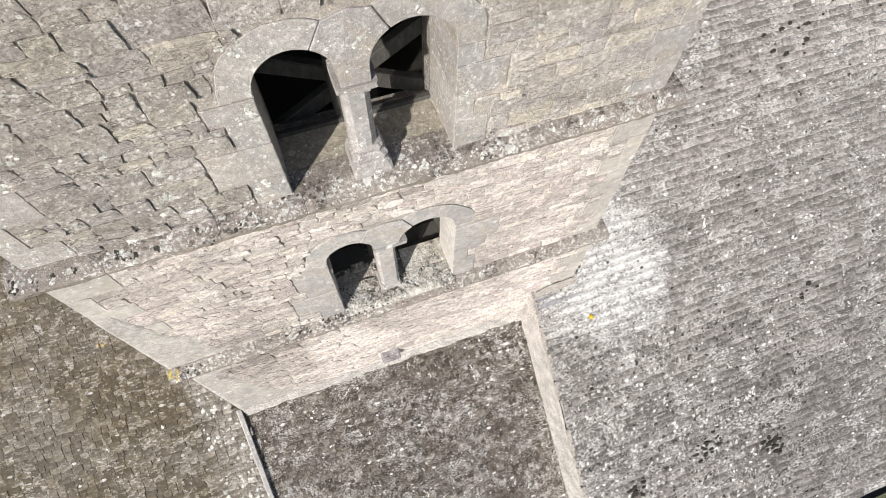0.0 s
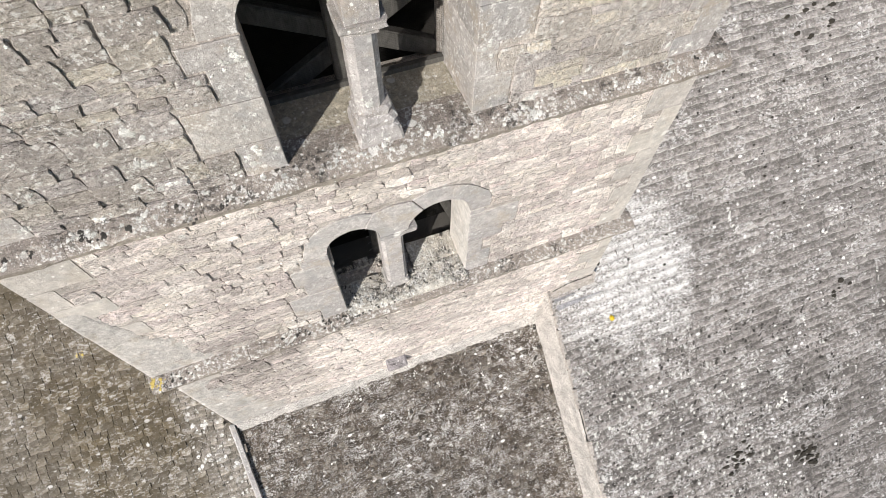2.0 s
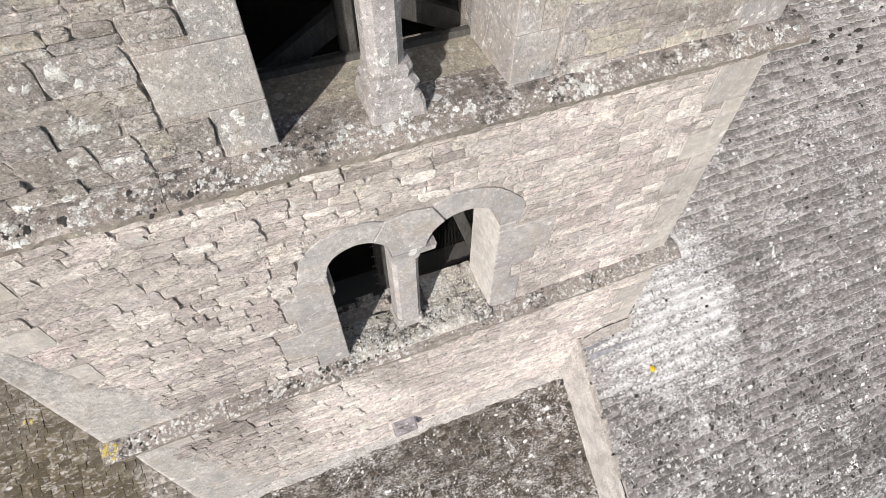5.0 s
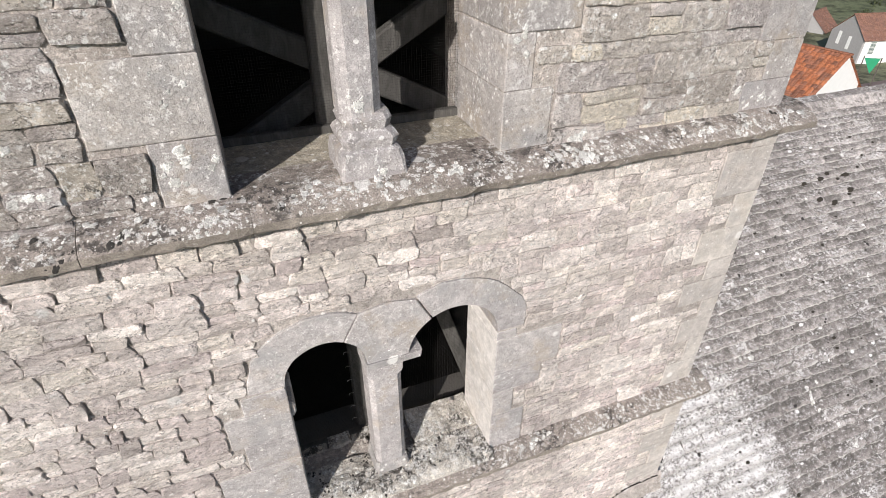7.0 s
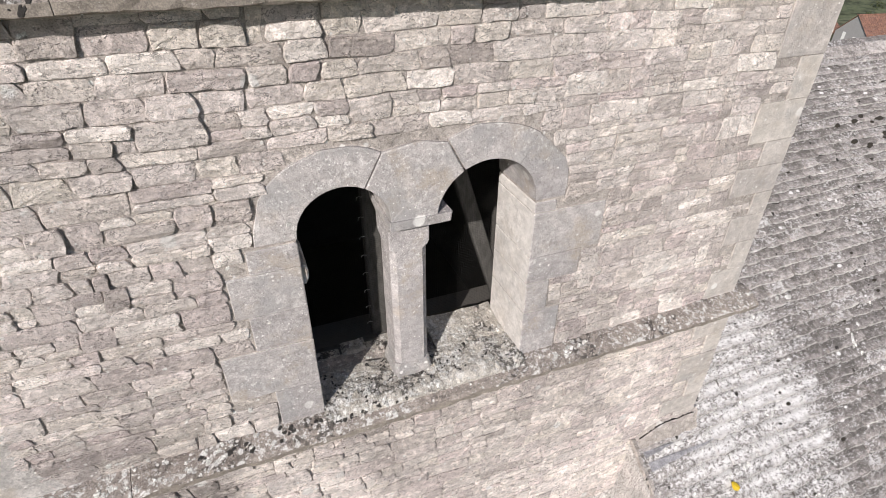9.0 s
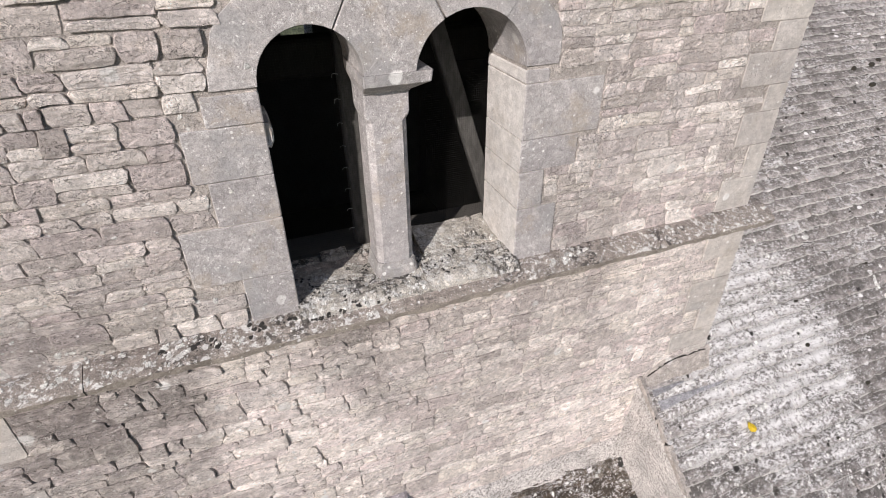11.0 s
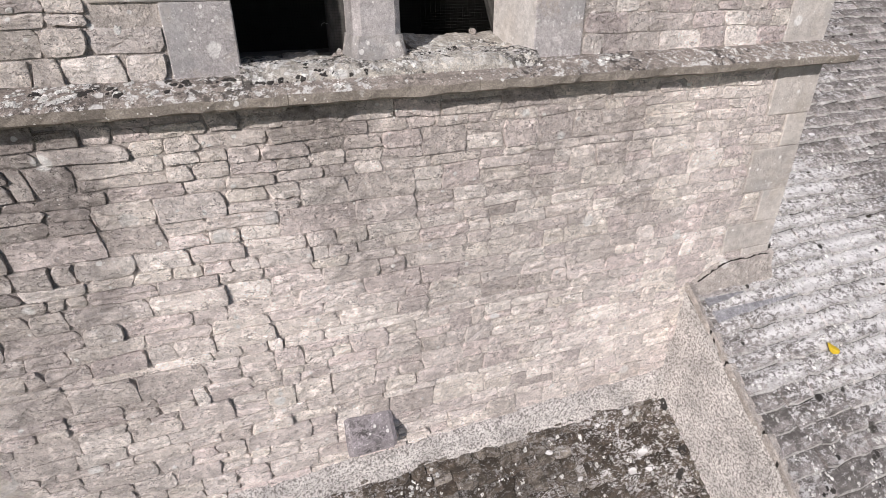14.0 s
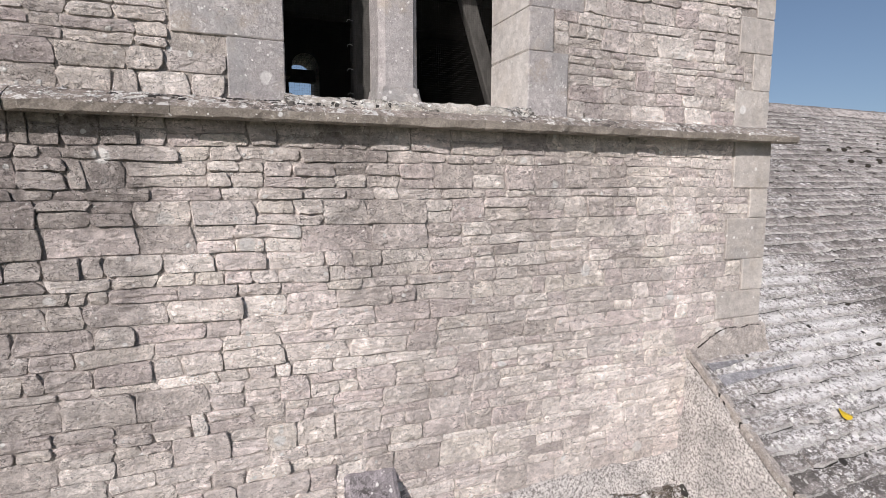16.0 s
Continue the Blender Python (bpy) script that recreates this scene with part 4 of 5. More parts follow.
def window_fittings():
    # upper window
    win = tagged(new("window_1"), "belfry opening with oak braces behind wire netting", "window", kind="structure")
    solid("window_sill", *lumpy_sheet(-0.41, 0.875, 0.035, 0.60, 9.118, 0.03, 0.006, 3.0, 0.012), m_sill, win, "mossy lichened stone sill")
    solid("rail", *beam((-0.41, 0.60, 9.15), (0.875, 0.60, 9.15), 0.045, 0.05), m_timber, win, "pale timber rail")
    solid("post", *beam((0.135, 0.66, 9.10), (0.135, 0.66, 10.45), 0.10, 0.09), m_timber, win, "grey oak post")
    for a, b in (((-0.95, 0.78, 10.02), (1.15, 0.78, 8.97)), ((-0.75, 0.80, 8.78), (1.25, 0.80, 9.93))):
        solid("brace", *beam(a, b, 0.135, 0.09), m_timber, win, "grey oak diagonal brace")
    solid("brace", *beam((-0.55, 0.80, 9.95), (-0.35, 0.80, 10.6), 0.12, 0.09), m_timber, win)
    solid("wire_netting", *wire_panel(-0.40, 0.87, 9.14, 10.42, 0.575), m_wire, win, "fine square wire netting")
    # lower window
    win = tagged(new("window_2"), "twin arched opening with wire netting and oak posts", "window", kind="structure")
    solid("window_sill", *lumpy_sheet(-0.375, 0.36, -0.075, 0.29, 6.815, 0.016, 0.016, 8.0, -0.012, 0.045), m_sill_low, win, "broken pale stone sill with lichen")
    solid("window_sill", *lumpy_sheet(0.35, 0.925, -0.075, 0.215, 6.815, 0.016, 0.016, 5.0, 0.008, 0.045), m_sill_low, win, "broken pale stone sill with lichen")
    solid("window_sill", *lumpy_sheet(0.42, 0.925, 0.222, 0.50, 6.815, 0.018, 0.014, 12.0, 0.045), m_sill_low, win, "tilted cracked stone slab")
    solid("window_bed", *box(-0.37, 0.92, 0.0, 0.53, 6.60, 6.735), m_mortar_old, win, "dark mortar bed under the sill")
    solid("rail", *beam((-0.36, 0.515, 6.778), (0.10, 0.515, 6.778), 0.030, 0.04), m_timber, win, "thin pale timber rail")
    solid("rail", *beam((0.33, 0.54, 6.80), (0.70, 0.54, 6.80), 0.05, 0.05), m_timber_dark, win)
    solid("post", *beam((0.135, 0.60, 6.7), (0.135, 0.60, 8.25), 0.115, 0.09), m_timber, win, "grey oak post")
    solid("brace", *beam((0.58, 0.62, 8.30), (1.06, 0.60, 6.8), 0.10, 0.07), m_timber, win, "pale oak brace")
    solid("wire_netting", *wire_panel(-0.52, 1.10, 6.80, 8.30, 0.545), m_wire, win, "fine square wire netting")
    rnd = random.Random(4)
    for i in range(8):
        z = 6.92 + i * 0.135
        lumps = []
        pts = [(0.070, z), (0.052, z + 0.006), (0.040, z + 0.003), (0.036, z - rnd.uniform(0.006, 0.02))]
        for (ax, az), (bx, bz) in zip(pts, pts[1:]):
            lumps.append(beam((ax, 0.526, az), (bx, 0.526, bz), 0.0032, 0.0032))
        solid("wire_tie", *join(*lumps), m_galvanised, win, "pale bent wire tie")
    # low parapet of broken stones at the back of the sill
    x = -0.366
    while x < 0.40:
        w = rnd.uniform(0.12, 0.22)
        e = min(x + w, 0.42)
        if 0.42 - e < 0.06:
            e = 0.42
        h = rnd.uniform(-0.012, 0.008)
        low = lambda q: 6.70
        high = lambda q, h=h: 6.800 + h + 0.010 * noise.noise((q * 20, 5, 5))
        y = rnd.uniform(0.405, 0.435)
        v, f = slab(outline(rnd, x, e, low, high), y, 0.53, 0.016, rnd, 0.010)
        solid("sill_stone", v, f, m_sill_low if rnd.random() < 0.5 else m_sill, win, "broken bedding stone")
        x = e
    # crumbs of pale mortar by the foot of the pillar
    for px, py, pz, r in ((0.070, 0.36, 6.775, 0.026), (0.095, 0.38, 6.80, 0.020), (0.10, 0.34, 6.80, 0.015), (0.62, 0.20, 6.82, 0.016), (0.80, 0.44, 6.865, 0.020)):
        pts = [(px + r * math.cos(0.9 * i) * rnd.uniform(0.7, 1.1), pz + r * math.sin(0.9 * i) * rnd.uniform(0.7, 1.1)) for i in range(7)]
        solid("mortar_crumb", *slab(pts, py, py + 1.5 * r, 0.4 * r, rnd, 0.002), m_mortar, win)
    # springer stone that stands proud inside the left light
    pts = [(-0.40, 7.71), (-0.352, 7.70), (-0.336, 7.73), (-0.333, 7.78), (-0.345, 7.815), (-0.40, 7.82)]
    solid("springer", *slab(pts, 0.03, 0.30, 0.012, rnd, 0.004), m_ashlar, win)
    return win


columns = [upper_column(WINDOWS["upper"]), lower_column(WINDOWS["middle"])]
window_low = window_fittings()

# ---- roofs ----
SLOPE = 0.73
RIDGE_Y = 3.08
EAVE_Y = -4.5
COS = 1 / math.sqrt(1 + SLOPE * SLOPE)
SIN = SLOPE * COS


def roof_deck(name, h, x0, x1, y_top, label, y_low=EAVE_Y, back=None):
    """The boards and battens under the slates, with thickness."""
    v, f = [], []
    pts = [(y_low, h + SLOPE * y_low - 0.03), (y_top, h + SLOPE * y_top - 0.03)]
    if back is not None:
        pts.append((back, h + SLOPE * y_top - 0.03 - SLOPE * (back - y_top)))
    ring = pts + [(y, z - 0.14) for y, z in reversed(pts)]
    m = len(ring)
    for x in (x0, x1):
        v += [(x, y, z) for y, z in ring]
    f = [(i, (i + 1) % m, m + (i + 1) % m, m + i) for i in range(m)] + [tuple(range(m - 1, -1, -1)), tuple(range(m, 2 * m))]
    return tagged(solid(name, v, f, m_timber_dark), label, "roof", kind="structure")


def one_slate(rnd, w, length, thick, ragged):
    """A hewn slate lying along +y from its lower edge at y = 0, face up, with a worn sloping tail."""
    xs = [-w / 2, -w / 6, w / 6, w / 2]
    tail = [rnd.uniform(-ragged, ragged) for _ in xs]
    tail[0] += rnd.uniform(0, ragged * 1.5)
    tail[3] += rnd.uniform(0, ragged * 1.5)
    worn = [rnd.uniform(0.008, 0.020) * min(1.0, thick / 0.03) for _ in xs]
    low = [(x, t, thick * 0.52) for x, t in zip(xs, tail)]
    top = [(x * 0.99, t + q, thick + rnd.uniform(-0.003, 0.003)) for x, t, q in zip(xs, tail, worn)]
    v = low + top + [(w / 2, length, 0.002), (-w / 2, length, 0.002)] + [(x, y - rnd.uniform(0.15, 0.45) * thick, thick * 0.10) for x, y, z in low] + [(w / 2, length, -0.008), (-w / 2, length, -0.008)]
    f = [(4, 5, 6, 7, 8, 9), (0, 1, 5, 4), (1, 2, 6, 5), (2, 3, 7, 6), (0, 10, 11, 1), (1, 11, 12, 2), (2, 12, 13, 3), (3, 13, 14, 8, 7), (9, 15, 10, 0, 4)]
    return v, f


# material by face: 1 tail front, 2 black line for the shaded gap below
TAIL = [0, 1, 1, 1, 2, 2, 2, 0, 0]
# how far up the slate each of its corners lies
ALONG = [0.0] * 8 + [1.0, 1.0] + [0.0] * 4 + [1.0, 1.0]


def slating(roof, h, x0, x1, y_low, y_top, widths, gauge, material, seed, near, skip=None, thick=0.014, ragged=0.010, tail=None, gaps=(0.32, 0.020)):
    """Courses of slates up a slope; the pieces nearest a place are parts of their own."""
    rnd = random.Random(seed)
    shapes = []
    for i in range(14):
        w = widths[0] + (widths[1] - widths[0]) * i / 13
        me = bpy.data.meshes.new("slate")
        me.from_pydata(*(lambda g: (g[0], [], g[1]))(one_slate(rnd, w, gauge * 1.55, thick * rnd.uniform(0.75, 1.3), ragged)))
        me.materials.append(material)
        me.materials.append(tail or material)
        me.materials.append(m_gap_dark)
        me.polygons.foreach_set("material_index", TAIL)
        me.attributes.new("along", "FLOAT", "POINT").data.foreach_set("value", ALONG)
        shapes.append((w, me))
    spots_, rest = [], []
    s, total, k = 0.0, (y_top - y_low) / COS, 0
    sag = lambda x, y: 0.012 * noise.noise((x * 0.5, y * 0.5, seed))
    while s < total:
        x = x0 + rnd.uniform(-0.05, 0.0)
        while x < x1:
            i = rnd.randrange(14)
            w = shapes[i][0]
            cx = x + w / 2
            y = y_low + s * COS
            if cx - w / 2 < x0 - 0.02:
                cx = x0 - 0.02 + w / 2
            if cx + w / 2 <= x1 + 0.12 and not (skip and skip(cx, y, w)):
                spots_.append((cx, y, i, rnd.uniform(-1.2, 1.2), rnd.uniform(-0.005, 0.005), rnd.uniform(-0.4, 0.6)))
            x = cx + w / 2 + (rnd.uniform(0.4, 1.0) * gaps[1] if rnd.random() < gaps[0] else rnd.uniform(0.000, 0.005))
        s += gauge * rnd.uniform(0.9, 1.08) * (1.15 - 0.25 * s / total)
    order = sorted(spots_, key=lambda p: math.hypot(p[0] - near[0], p[1] - near[1]))
    pitch = math.degrees(math.atan(SLOPE))
    for n_, (cx, y, i, turn, slip, tip) in enumerate(order):
        m = pose(cx, y, h + SLOPE * y + sag(cx, y), pitch, 0, 0) @ pose(0, slip, 0, tip, rnd.uniform(-0.8, 0.8), turn)
        if n_ < 290:
            ob = new("slate", shapes[i][1])
            ob.parent = roof
            ob.matrix_basis = m
        else:
            g = one_slate(rnd, shapes[i][0], gauge * 1.55, thick * rnd.uniform(0.75, 1.3), ragged)
            rest.append(([tuple(m @ Vector(p)) for p in g[0]], g[1]))
    if rest:
        ob = tagged(solid("slates", *join(*rest), material, roof), kind="stuff")
        ob.data.materials.append(tail or material)
        ob.data.materials.append(m_gap_dark)
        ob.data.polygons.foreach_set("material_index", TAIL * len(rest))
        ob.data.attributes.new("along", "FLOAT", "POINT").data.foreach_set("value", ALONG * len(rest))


H_RIGHT, H_MID, H_LEFT = 5.29, 4.47, 4.53
roof_right = roof_deck("roof_nave", H_RIGHT, 2.20, 13.5, RIDGE_Y, "steep grey stone-slated roof beside the tower, patched white with lichen", back=7.2)
roof_mid = roof_deck("roof_lean_to", H_MID, -2.24, 2.24, -0.02, "dark mossy stone-slated lean-to roof against the tower foot")
roof_left = roof_deck("roof_chancel", H_LEFT, -9.0, -2.30, RIDGE_Y, "brown stained stone-slated roof beside the tower", back=7.2)


def verges():
    """Rendered cheeks where one roof stands above the next, the mortar fillets and the ridge."""
    rnd = random.Random(9)
    # cheek under the nave roof's edge
    v, f = [], []
    k = 40
    for i in range(k + 1):
        y = 0.02 + (EAVE_Y - 0.02) * i / k
        top, low = H_RIGHT + SLOPE * y - 0.012, H_MID + SLOPE * y - 0.10
        for s in range(7):
            q = s / 6
            b = 0.010 * noise.noise((y * 5, q * 4, 1.0)) + 0.008 * noise.noise((y * 16, q * 13, 4.0))
            v.append((2.175 - 0.05 * (1 - q) ** 2 - 0.03 * (1 - q) + b, y, low + (top - low) * q))
        v.append((2.33, y, top))
    m = 8
    for i in range(k):
        for s in range(m - 1):
            a = i * m + s
            f.append((a, a + 1, a + m + 1, a + m))
    tagged(solid("verge_cheek", v, f, m_render, smooth=True), "rough mortar-rendered cheek below the slate edge of the roof", "trim", kind="structure")
    # fillet along the tower's foot over the lean-to
    v, f = [], []
    k = 90
    for i in range(k + 1):
        x = -2.22 + 4.40 * i / k
        up = 0.10 + 0.05 * (x + 2.2) / 4.4 + 0.03 * noise.noise((x * 3, 1, 1)) + 0.02 * noise.noise((x * 11, 2, 1))
        out = 0.075 + 0.02 * noise.noise((x * 4, 7, 1)) + 0.012 * noise.noise((x * 13, 7, 3))
        for py, pz in ((0.01, H_MID + up), (-0.014, H_MID + up - 0.004), (-0.05, H_MID + up * 0.55), (-0.6 * out, H_MID + 0.02 - 0.2 * out), (-out, H_MID + 0.020 - SLOPE * out), (-out, H_MID - 0.08 - SLOPE * out)):
            v.append((x, py + 0.006 * noise.noise((x * 30, py * 30, pz * 30)), pz))
    for i in range(k):
        for s in range(5):
            a = i * 6 + s
            f.append((a, a + 1, a + 7, a + 6))
    tagged(solid("mortar_fillet", v, f, m_render, smooth=True), "pebbly mortar fillet where the lean-to meets the tower", "trim", kind="structure")
    # flaunching where the nave roof meets the tower's corner
    v, f = [], []
    for i in range(25):
        x = 2.20 + 0.66 * i / 24
        w = 0.02 * noise.noise((x * 9, 3, 3))
        u = 0.15 * min(1.0, max(0.0, (x - 2.19) / 0.26)) ** 0.7
        for py, pz in ((0.0, H_RIGHT + u + w), (-0.036, H_RIGHT + u - 0.012 + w), (-0.046, H_RIGHT + 0.3 * u + w), (-0.085 + w, H_RIGHT - 0.03), (-0.10 + w, H_RIGHT - 0.2)):
            v.append((x, py, pz))
    for i in range(24):
        for s in range(4):
            a = i * 5 + s
            f.append((a, a + 1, a + 6, a + 5))
    f += [tuple(range(5)), tuple(range(24 * 5 + 4, 24 * 5 - 1, -1))]
    tagged(solid("mortar_flaunching", v, f, m_mortar, smooth=True), "smooth cement flaunching cracked away from the wall", "trim", kind="structure")
    # the crack along its upper edge: a thin ribbon, the gap's shade in its black
    v, f, k = [], [], 60
    for i in range(k + 1):
        x = 2.235 + 0.58 * i / k
        z = H_RIGHT + 0.15 * min(1.0, max(0.0, (x - 2.19) / 0.26)) ** 0.7 + 0.02 * noise.noise((x * 9, 3, 3)) - 0.010
        z += 0.010 * noise.noise((x * 23, 1, 6)) + 0.005 * noise.noise((x * 60, 2, 6))
        h = 0.0006 + 0.0011 * abs(noise.noise((x * 31, 9, 2)))
        v += [(x, -0.030, z - h), (x, -0.0385, z - h), (x, -0.0385, z + h), (x, -0.010, z + h)]
    for i in range(k):
        f += [(4 * i + j, 4 * i + j + 1, 4 * i + j + 5, 4 * i + j + 4) for j in range(3)]
    tagged(solid("mortar_crack", v, f, m_gap_dark), "dark crack between the flaunching and the wall", "trim", kind="structure")
    # strips of flashing let in below it
    lead = tagged(new("lead_flashing"), "blue-grey strips of bare flashing below the cement flaunching", "trim", kind="structure")
    for xa, xb, ya, yb, taper in ((2.245, 2.97, -0.190, -0.252, 0.046), (2.235, 2.56, -0.116, -0.158, 0.030)):
        top, low = [], []
        for i in range(15):
            q = i / 14
            x = xa + (xb - xa) * q
            top.append((x, ya - taper * 0.3 * q + 0.004 * noise.noise((x * 12, ya * 9, 1))))
            low.append((x, yb + taper * q + 0.006 * noise.noise((x * 12, yb * 9, 2))))
        vv = [(x, y, H_RIGHT + SLOPE * y + d + 0.003 * noise.noise((x * 6, y * 6, 4))) for d in (0.028, 0.036) for x, y in top + low]
        n_ = 15
        ff = []
        for i in range(n_ - 1):
            ff += [(2 * n_ + i, 2 * n_ + i + 1, 3 * n_ + i + 1, 3 * n_ + i), (n_ + i, n_ + i + 1, 3 * n_ + i + 1, 3 * n_ + i), (i, i + 1, 2 * n_ + i + 1, 2 * n_ + i)]
        ff += [(0, n_, 3 * n_, 2 * n_), (n_ - 1, 2 * n_ - 1, 4 * n_ - 1, 3 * n_ - 1)]
        solid("strip", vv, ff, m_lead, lead)
    # loose cracked flakes of mortar along the cheek's upper edge
    y = 0.0
    root = tagged(new("verge_mortar"), "broken mortar bedding, cracked away along the slate edge", "trim", kind="structure")
    while y > -3.6:
        w = rnd.uniform(0.14, 0.42)
        z = H_RIGHT + SLOPE * (y - w / 2)
        xa, xb = 2.158 + rnd.uniform(-0.010, 0.030), 2.222 + rnd.uniform(-0.016, 0.014)
        ring = [(xa, -0.006), (xa + 0.006, -w * 0.35), (xa - 0.004, -w * 0.7), (xa + 0.008, -w + 0.006), (xb, -w + 0.012), (xb - 0.008, -w * 0.5), (xb + 0.004, -0.010)]
        lift, tip = rnd.uniform(0.014, 0.030), rnd.uniform(-0.25, 0.15)
        vv = [(px, y + py, H_RIGHT + SLOPE * (y + py) + lift + tip * (px - xa) + d) for d in (-0.045, 0.004, 0.012) for px, py in ring]
        cx, cy = sum(p[0] for p in ring) / 7, sum(p[1] for p in ring) / 7
        vv[14:] = [(cx + (p[0] - cx) * 0.85, y + cy + (p[1] - y - cy) * 0.92, p[2]) for p in vv[14:]]
        ff = [(r * 7 + i, r * 7 + (i + 1) % 7, r * 7 + 7 + (i + 1) % 7, r * 7 + 7 + i) for r in (0, 1) for i in range(7)] + [tuple(range(14, 21))]
        if rnd.random() < 0.97:
            solid("mortar_flake", vv, ff, m_mortar, root)
        y -= w + rnd.uniform(-0.004, 0.010)
    # black ribbon along the edge; the crack's depth and shade are only colour
    v, f, k = [], [], 220
    for i in range(k + 1):
        y = -0.02 - 4.3 * i / k
        z = H_RIGHT + SLOPE * y
        a = 2.176 + 0.014 * noise.noise((y * 7, 2, 2)) + 0.010 * noise.noise((y * 31, 4, 2))
        b = a + 0.011 + 0.006 * noise.noise((y * 9, 8, 5)) + 0.005 * noise.noise((y * 37, 8, 5))
        v += [(a, y, z - 0.03), (a, y, z + 0.004), (b, y, z + 0.012), (b, y, z - 0.03)]
    for i in range(k):
        f += [(4 * i + j, 4 * i + j + 1, 4 * i + j + 5, 4 * i + j + 4) for j in range(3)]
    solid("crack", v, f, m_gap_dark, root, "black ribbon standing in for the shaded crack")
    # kerb of the chancel roof's edge
    v, f = [], []
    k = 30
    for i in range(k + 1):
        y = 0.0 + EAVE_Y * i / k
        z = H_LEFT + SLOPE * y
        for px, pz in ((-2.30, z - 0.45), (-2.255, z - 0.45), (-2.245, z + 0.036), (-2.30, z + 0.040), (-2.335, z - 0.01)):
            v.append((px + 0.004 * noise.noise((y * 9, pz, 2)), y, pz))
    for i in range(k):
        for s in range(4):
            a = i * 5 + s
            f.append((a, a + 5, a + 6, a + 1))
    tagged(solid("verge_kerb", v, f, m_ashlar), "thin grey kerb along the edge of the roof", "trim", kind="structure")
    # ridge stones
    for roof, x0, x1, h in ((roof_right, 2.85, 13.4, H_RIGHT), (roof_left, -9.0, -2.32, H_LEFT)):
        x = x0
        z = h + SLOPE * RIDGE_Y
        while x < x1:
            w = rnd.uniform(0.38, 0.5)
            j = rnd.uniform(-0.008, 0.008)
            ring = [(-0.16, -0.095), (-0.15, -0.075), (-0.02, 0.035), (0.02, 0.035), (0.15, -0.075), (0.16, -0.095)]
            vv = [(px, RIDGE_Y + ry, z + rz + j) for px in (x + 0.004, x + w - 0.004) for ry, rz in ring]
            ff = [(i, i + 1, i + 7, i + 6) for i in range(5)] + [(0, 6, 11, 5), (5, 4, 3, 2, 1, 0), (6, 7, 8, 9, 10, 11)]
            solid("ridge_stone", vv, ff, m_slate_grey, roof)
            x += w


def church_walls():
    """Walls under the roofs, closed to the ground."""
    for name, a, b, h in (("wall_nave", 2.4, 13.2, H_RIGHT), ("wall_aisle", -2.24, 2.3, H_MID), ("wall_chancel", -8.8, -2.35, H_LEFT)):
        y = EAVE_Y + 0.35
        tagged(solid(name, *box(a, b, y, y + 0.5, -2.6, h + SLOPE * y - 0.18), m_rubble), "limestone rubble wall under the slated roof", "wall", kind="structure")
    tagged(solid("wall_nave_end", *join(*[box(12.7 if a > 0 else -8.8, 13.2 if a > 0 else -8.3, -3.4, 6.6, -2.6, 2.4) for a in (1, -1)]), m_rubble), "limestone end walls of the church", "wall", kind="structure")


def gutter(x0, x1, h):
    """A half-round gutter along the eave on brackets."""
    root = tagged(new("gutter"), "dark cast-iron half-round gutter under the slate eave", "gutter")
    z, y = h + SLOPE * EAVE_Y - 0.10, EAVE_Y - 0.06
    ring = [(0.075 * math.cos(radians(a)), 0.075 * math.sin(radians(a))) for a in range(180, 361, 20)]
    ring += [(0.066 * math.cos(radians(a)), 0.066 * math.sin(radians(a))) for a in range(360, 179, -20)]
    m = len(ring)
    v = [(x, y + py, z + pz) for x in (x0, x1) for py, pz in ring]
    f = [(i, (i + 1) % m, m + (i + 1) % m, m + i) for i in range(m)]
    solid("trough", v, f, m_iron, root)
    x = x0 + 0.4
    while x < x1:
        solid("bracket", *box(x, x + 0.03, y - 0.01, EAVE_Y + 0.38, z - 0.11, z - 0.085), m_iron, root)
        x += 0.9


verges()
church_walls()
gutter(2.3, 13.3, H_RIGHT)

# ---- small things on and by the tower ----
def spout_stone():
    """A block that juts from the wall, with a worn weathered slope on top."""
    profile = [(0.05, 4.69), (-0.085, 4.695), (-0.108, 4.712), (-0.112, 4.775), (-0.100, 4.792), (-0.055, 4.838), (-0.012, 4.905), (0.05, 4.925)]
    rings = []
    for i in range(13):
        x = -0.138 + 0.276 * i / 12
        end = 0.012 if i in (0, 12) else 0.0
        rings.append([(x, y + (0.006 * noise.noise((x * 18, y * 30, z * 22)) + end if y < 0 else 0.0), z + 0.007 * noise.noise((x * 16, z * 40, 3.0)) - (end if z > 4.75 else -end) * 0.6) for y, z in profile])
    v, f = loft(rings)
    stone_ob = solid("projecting_stone", v, f, m_block)
    tagged(stone_ob, "mauve-grey block jutting from the wall above the lean-to roof", "stone")
    return stone_ob


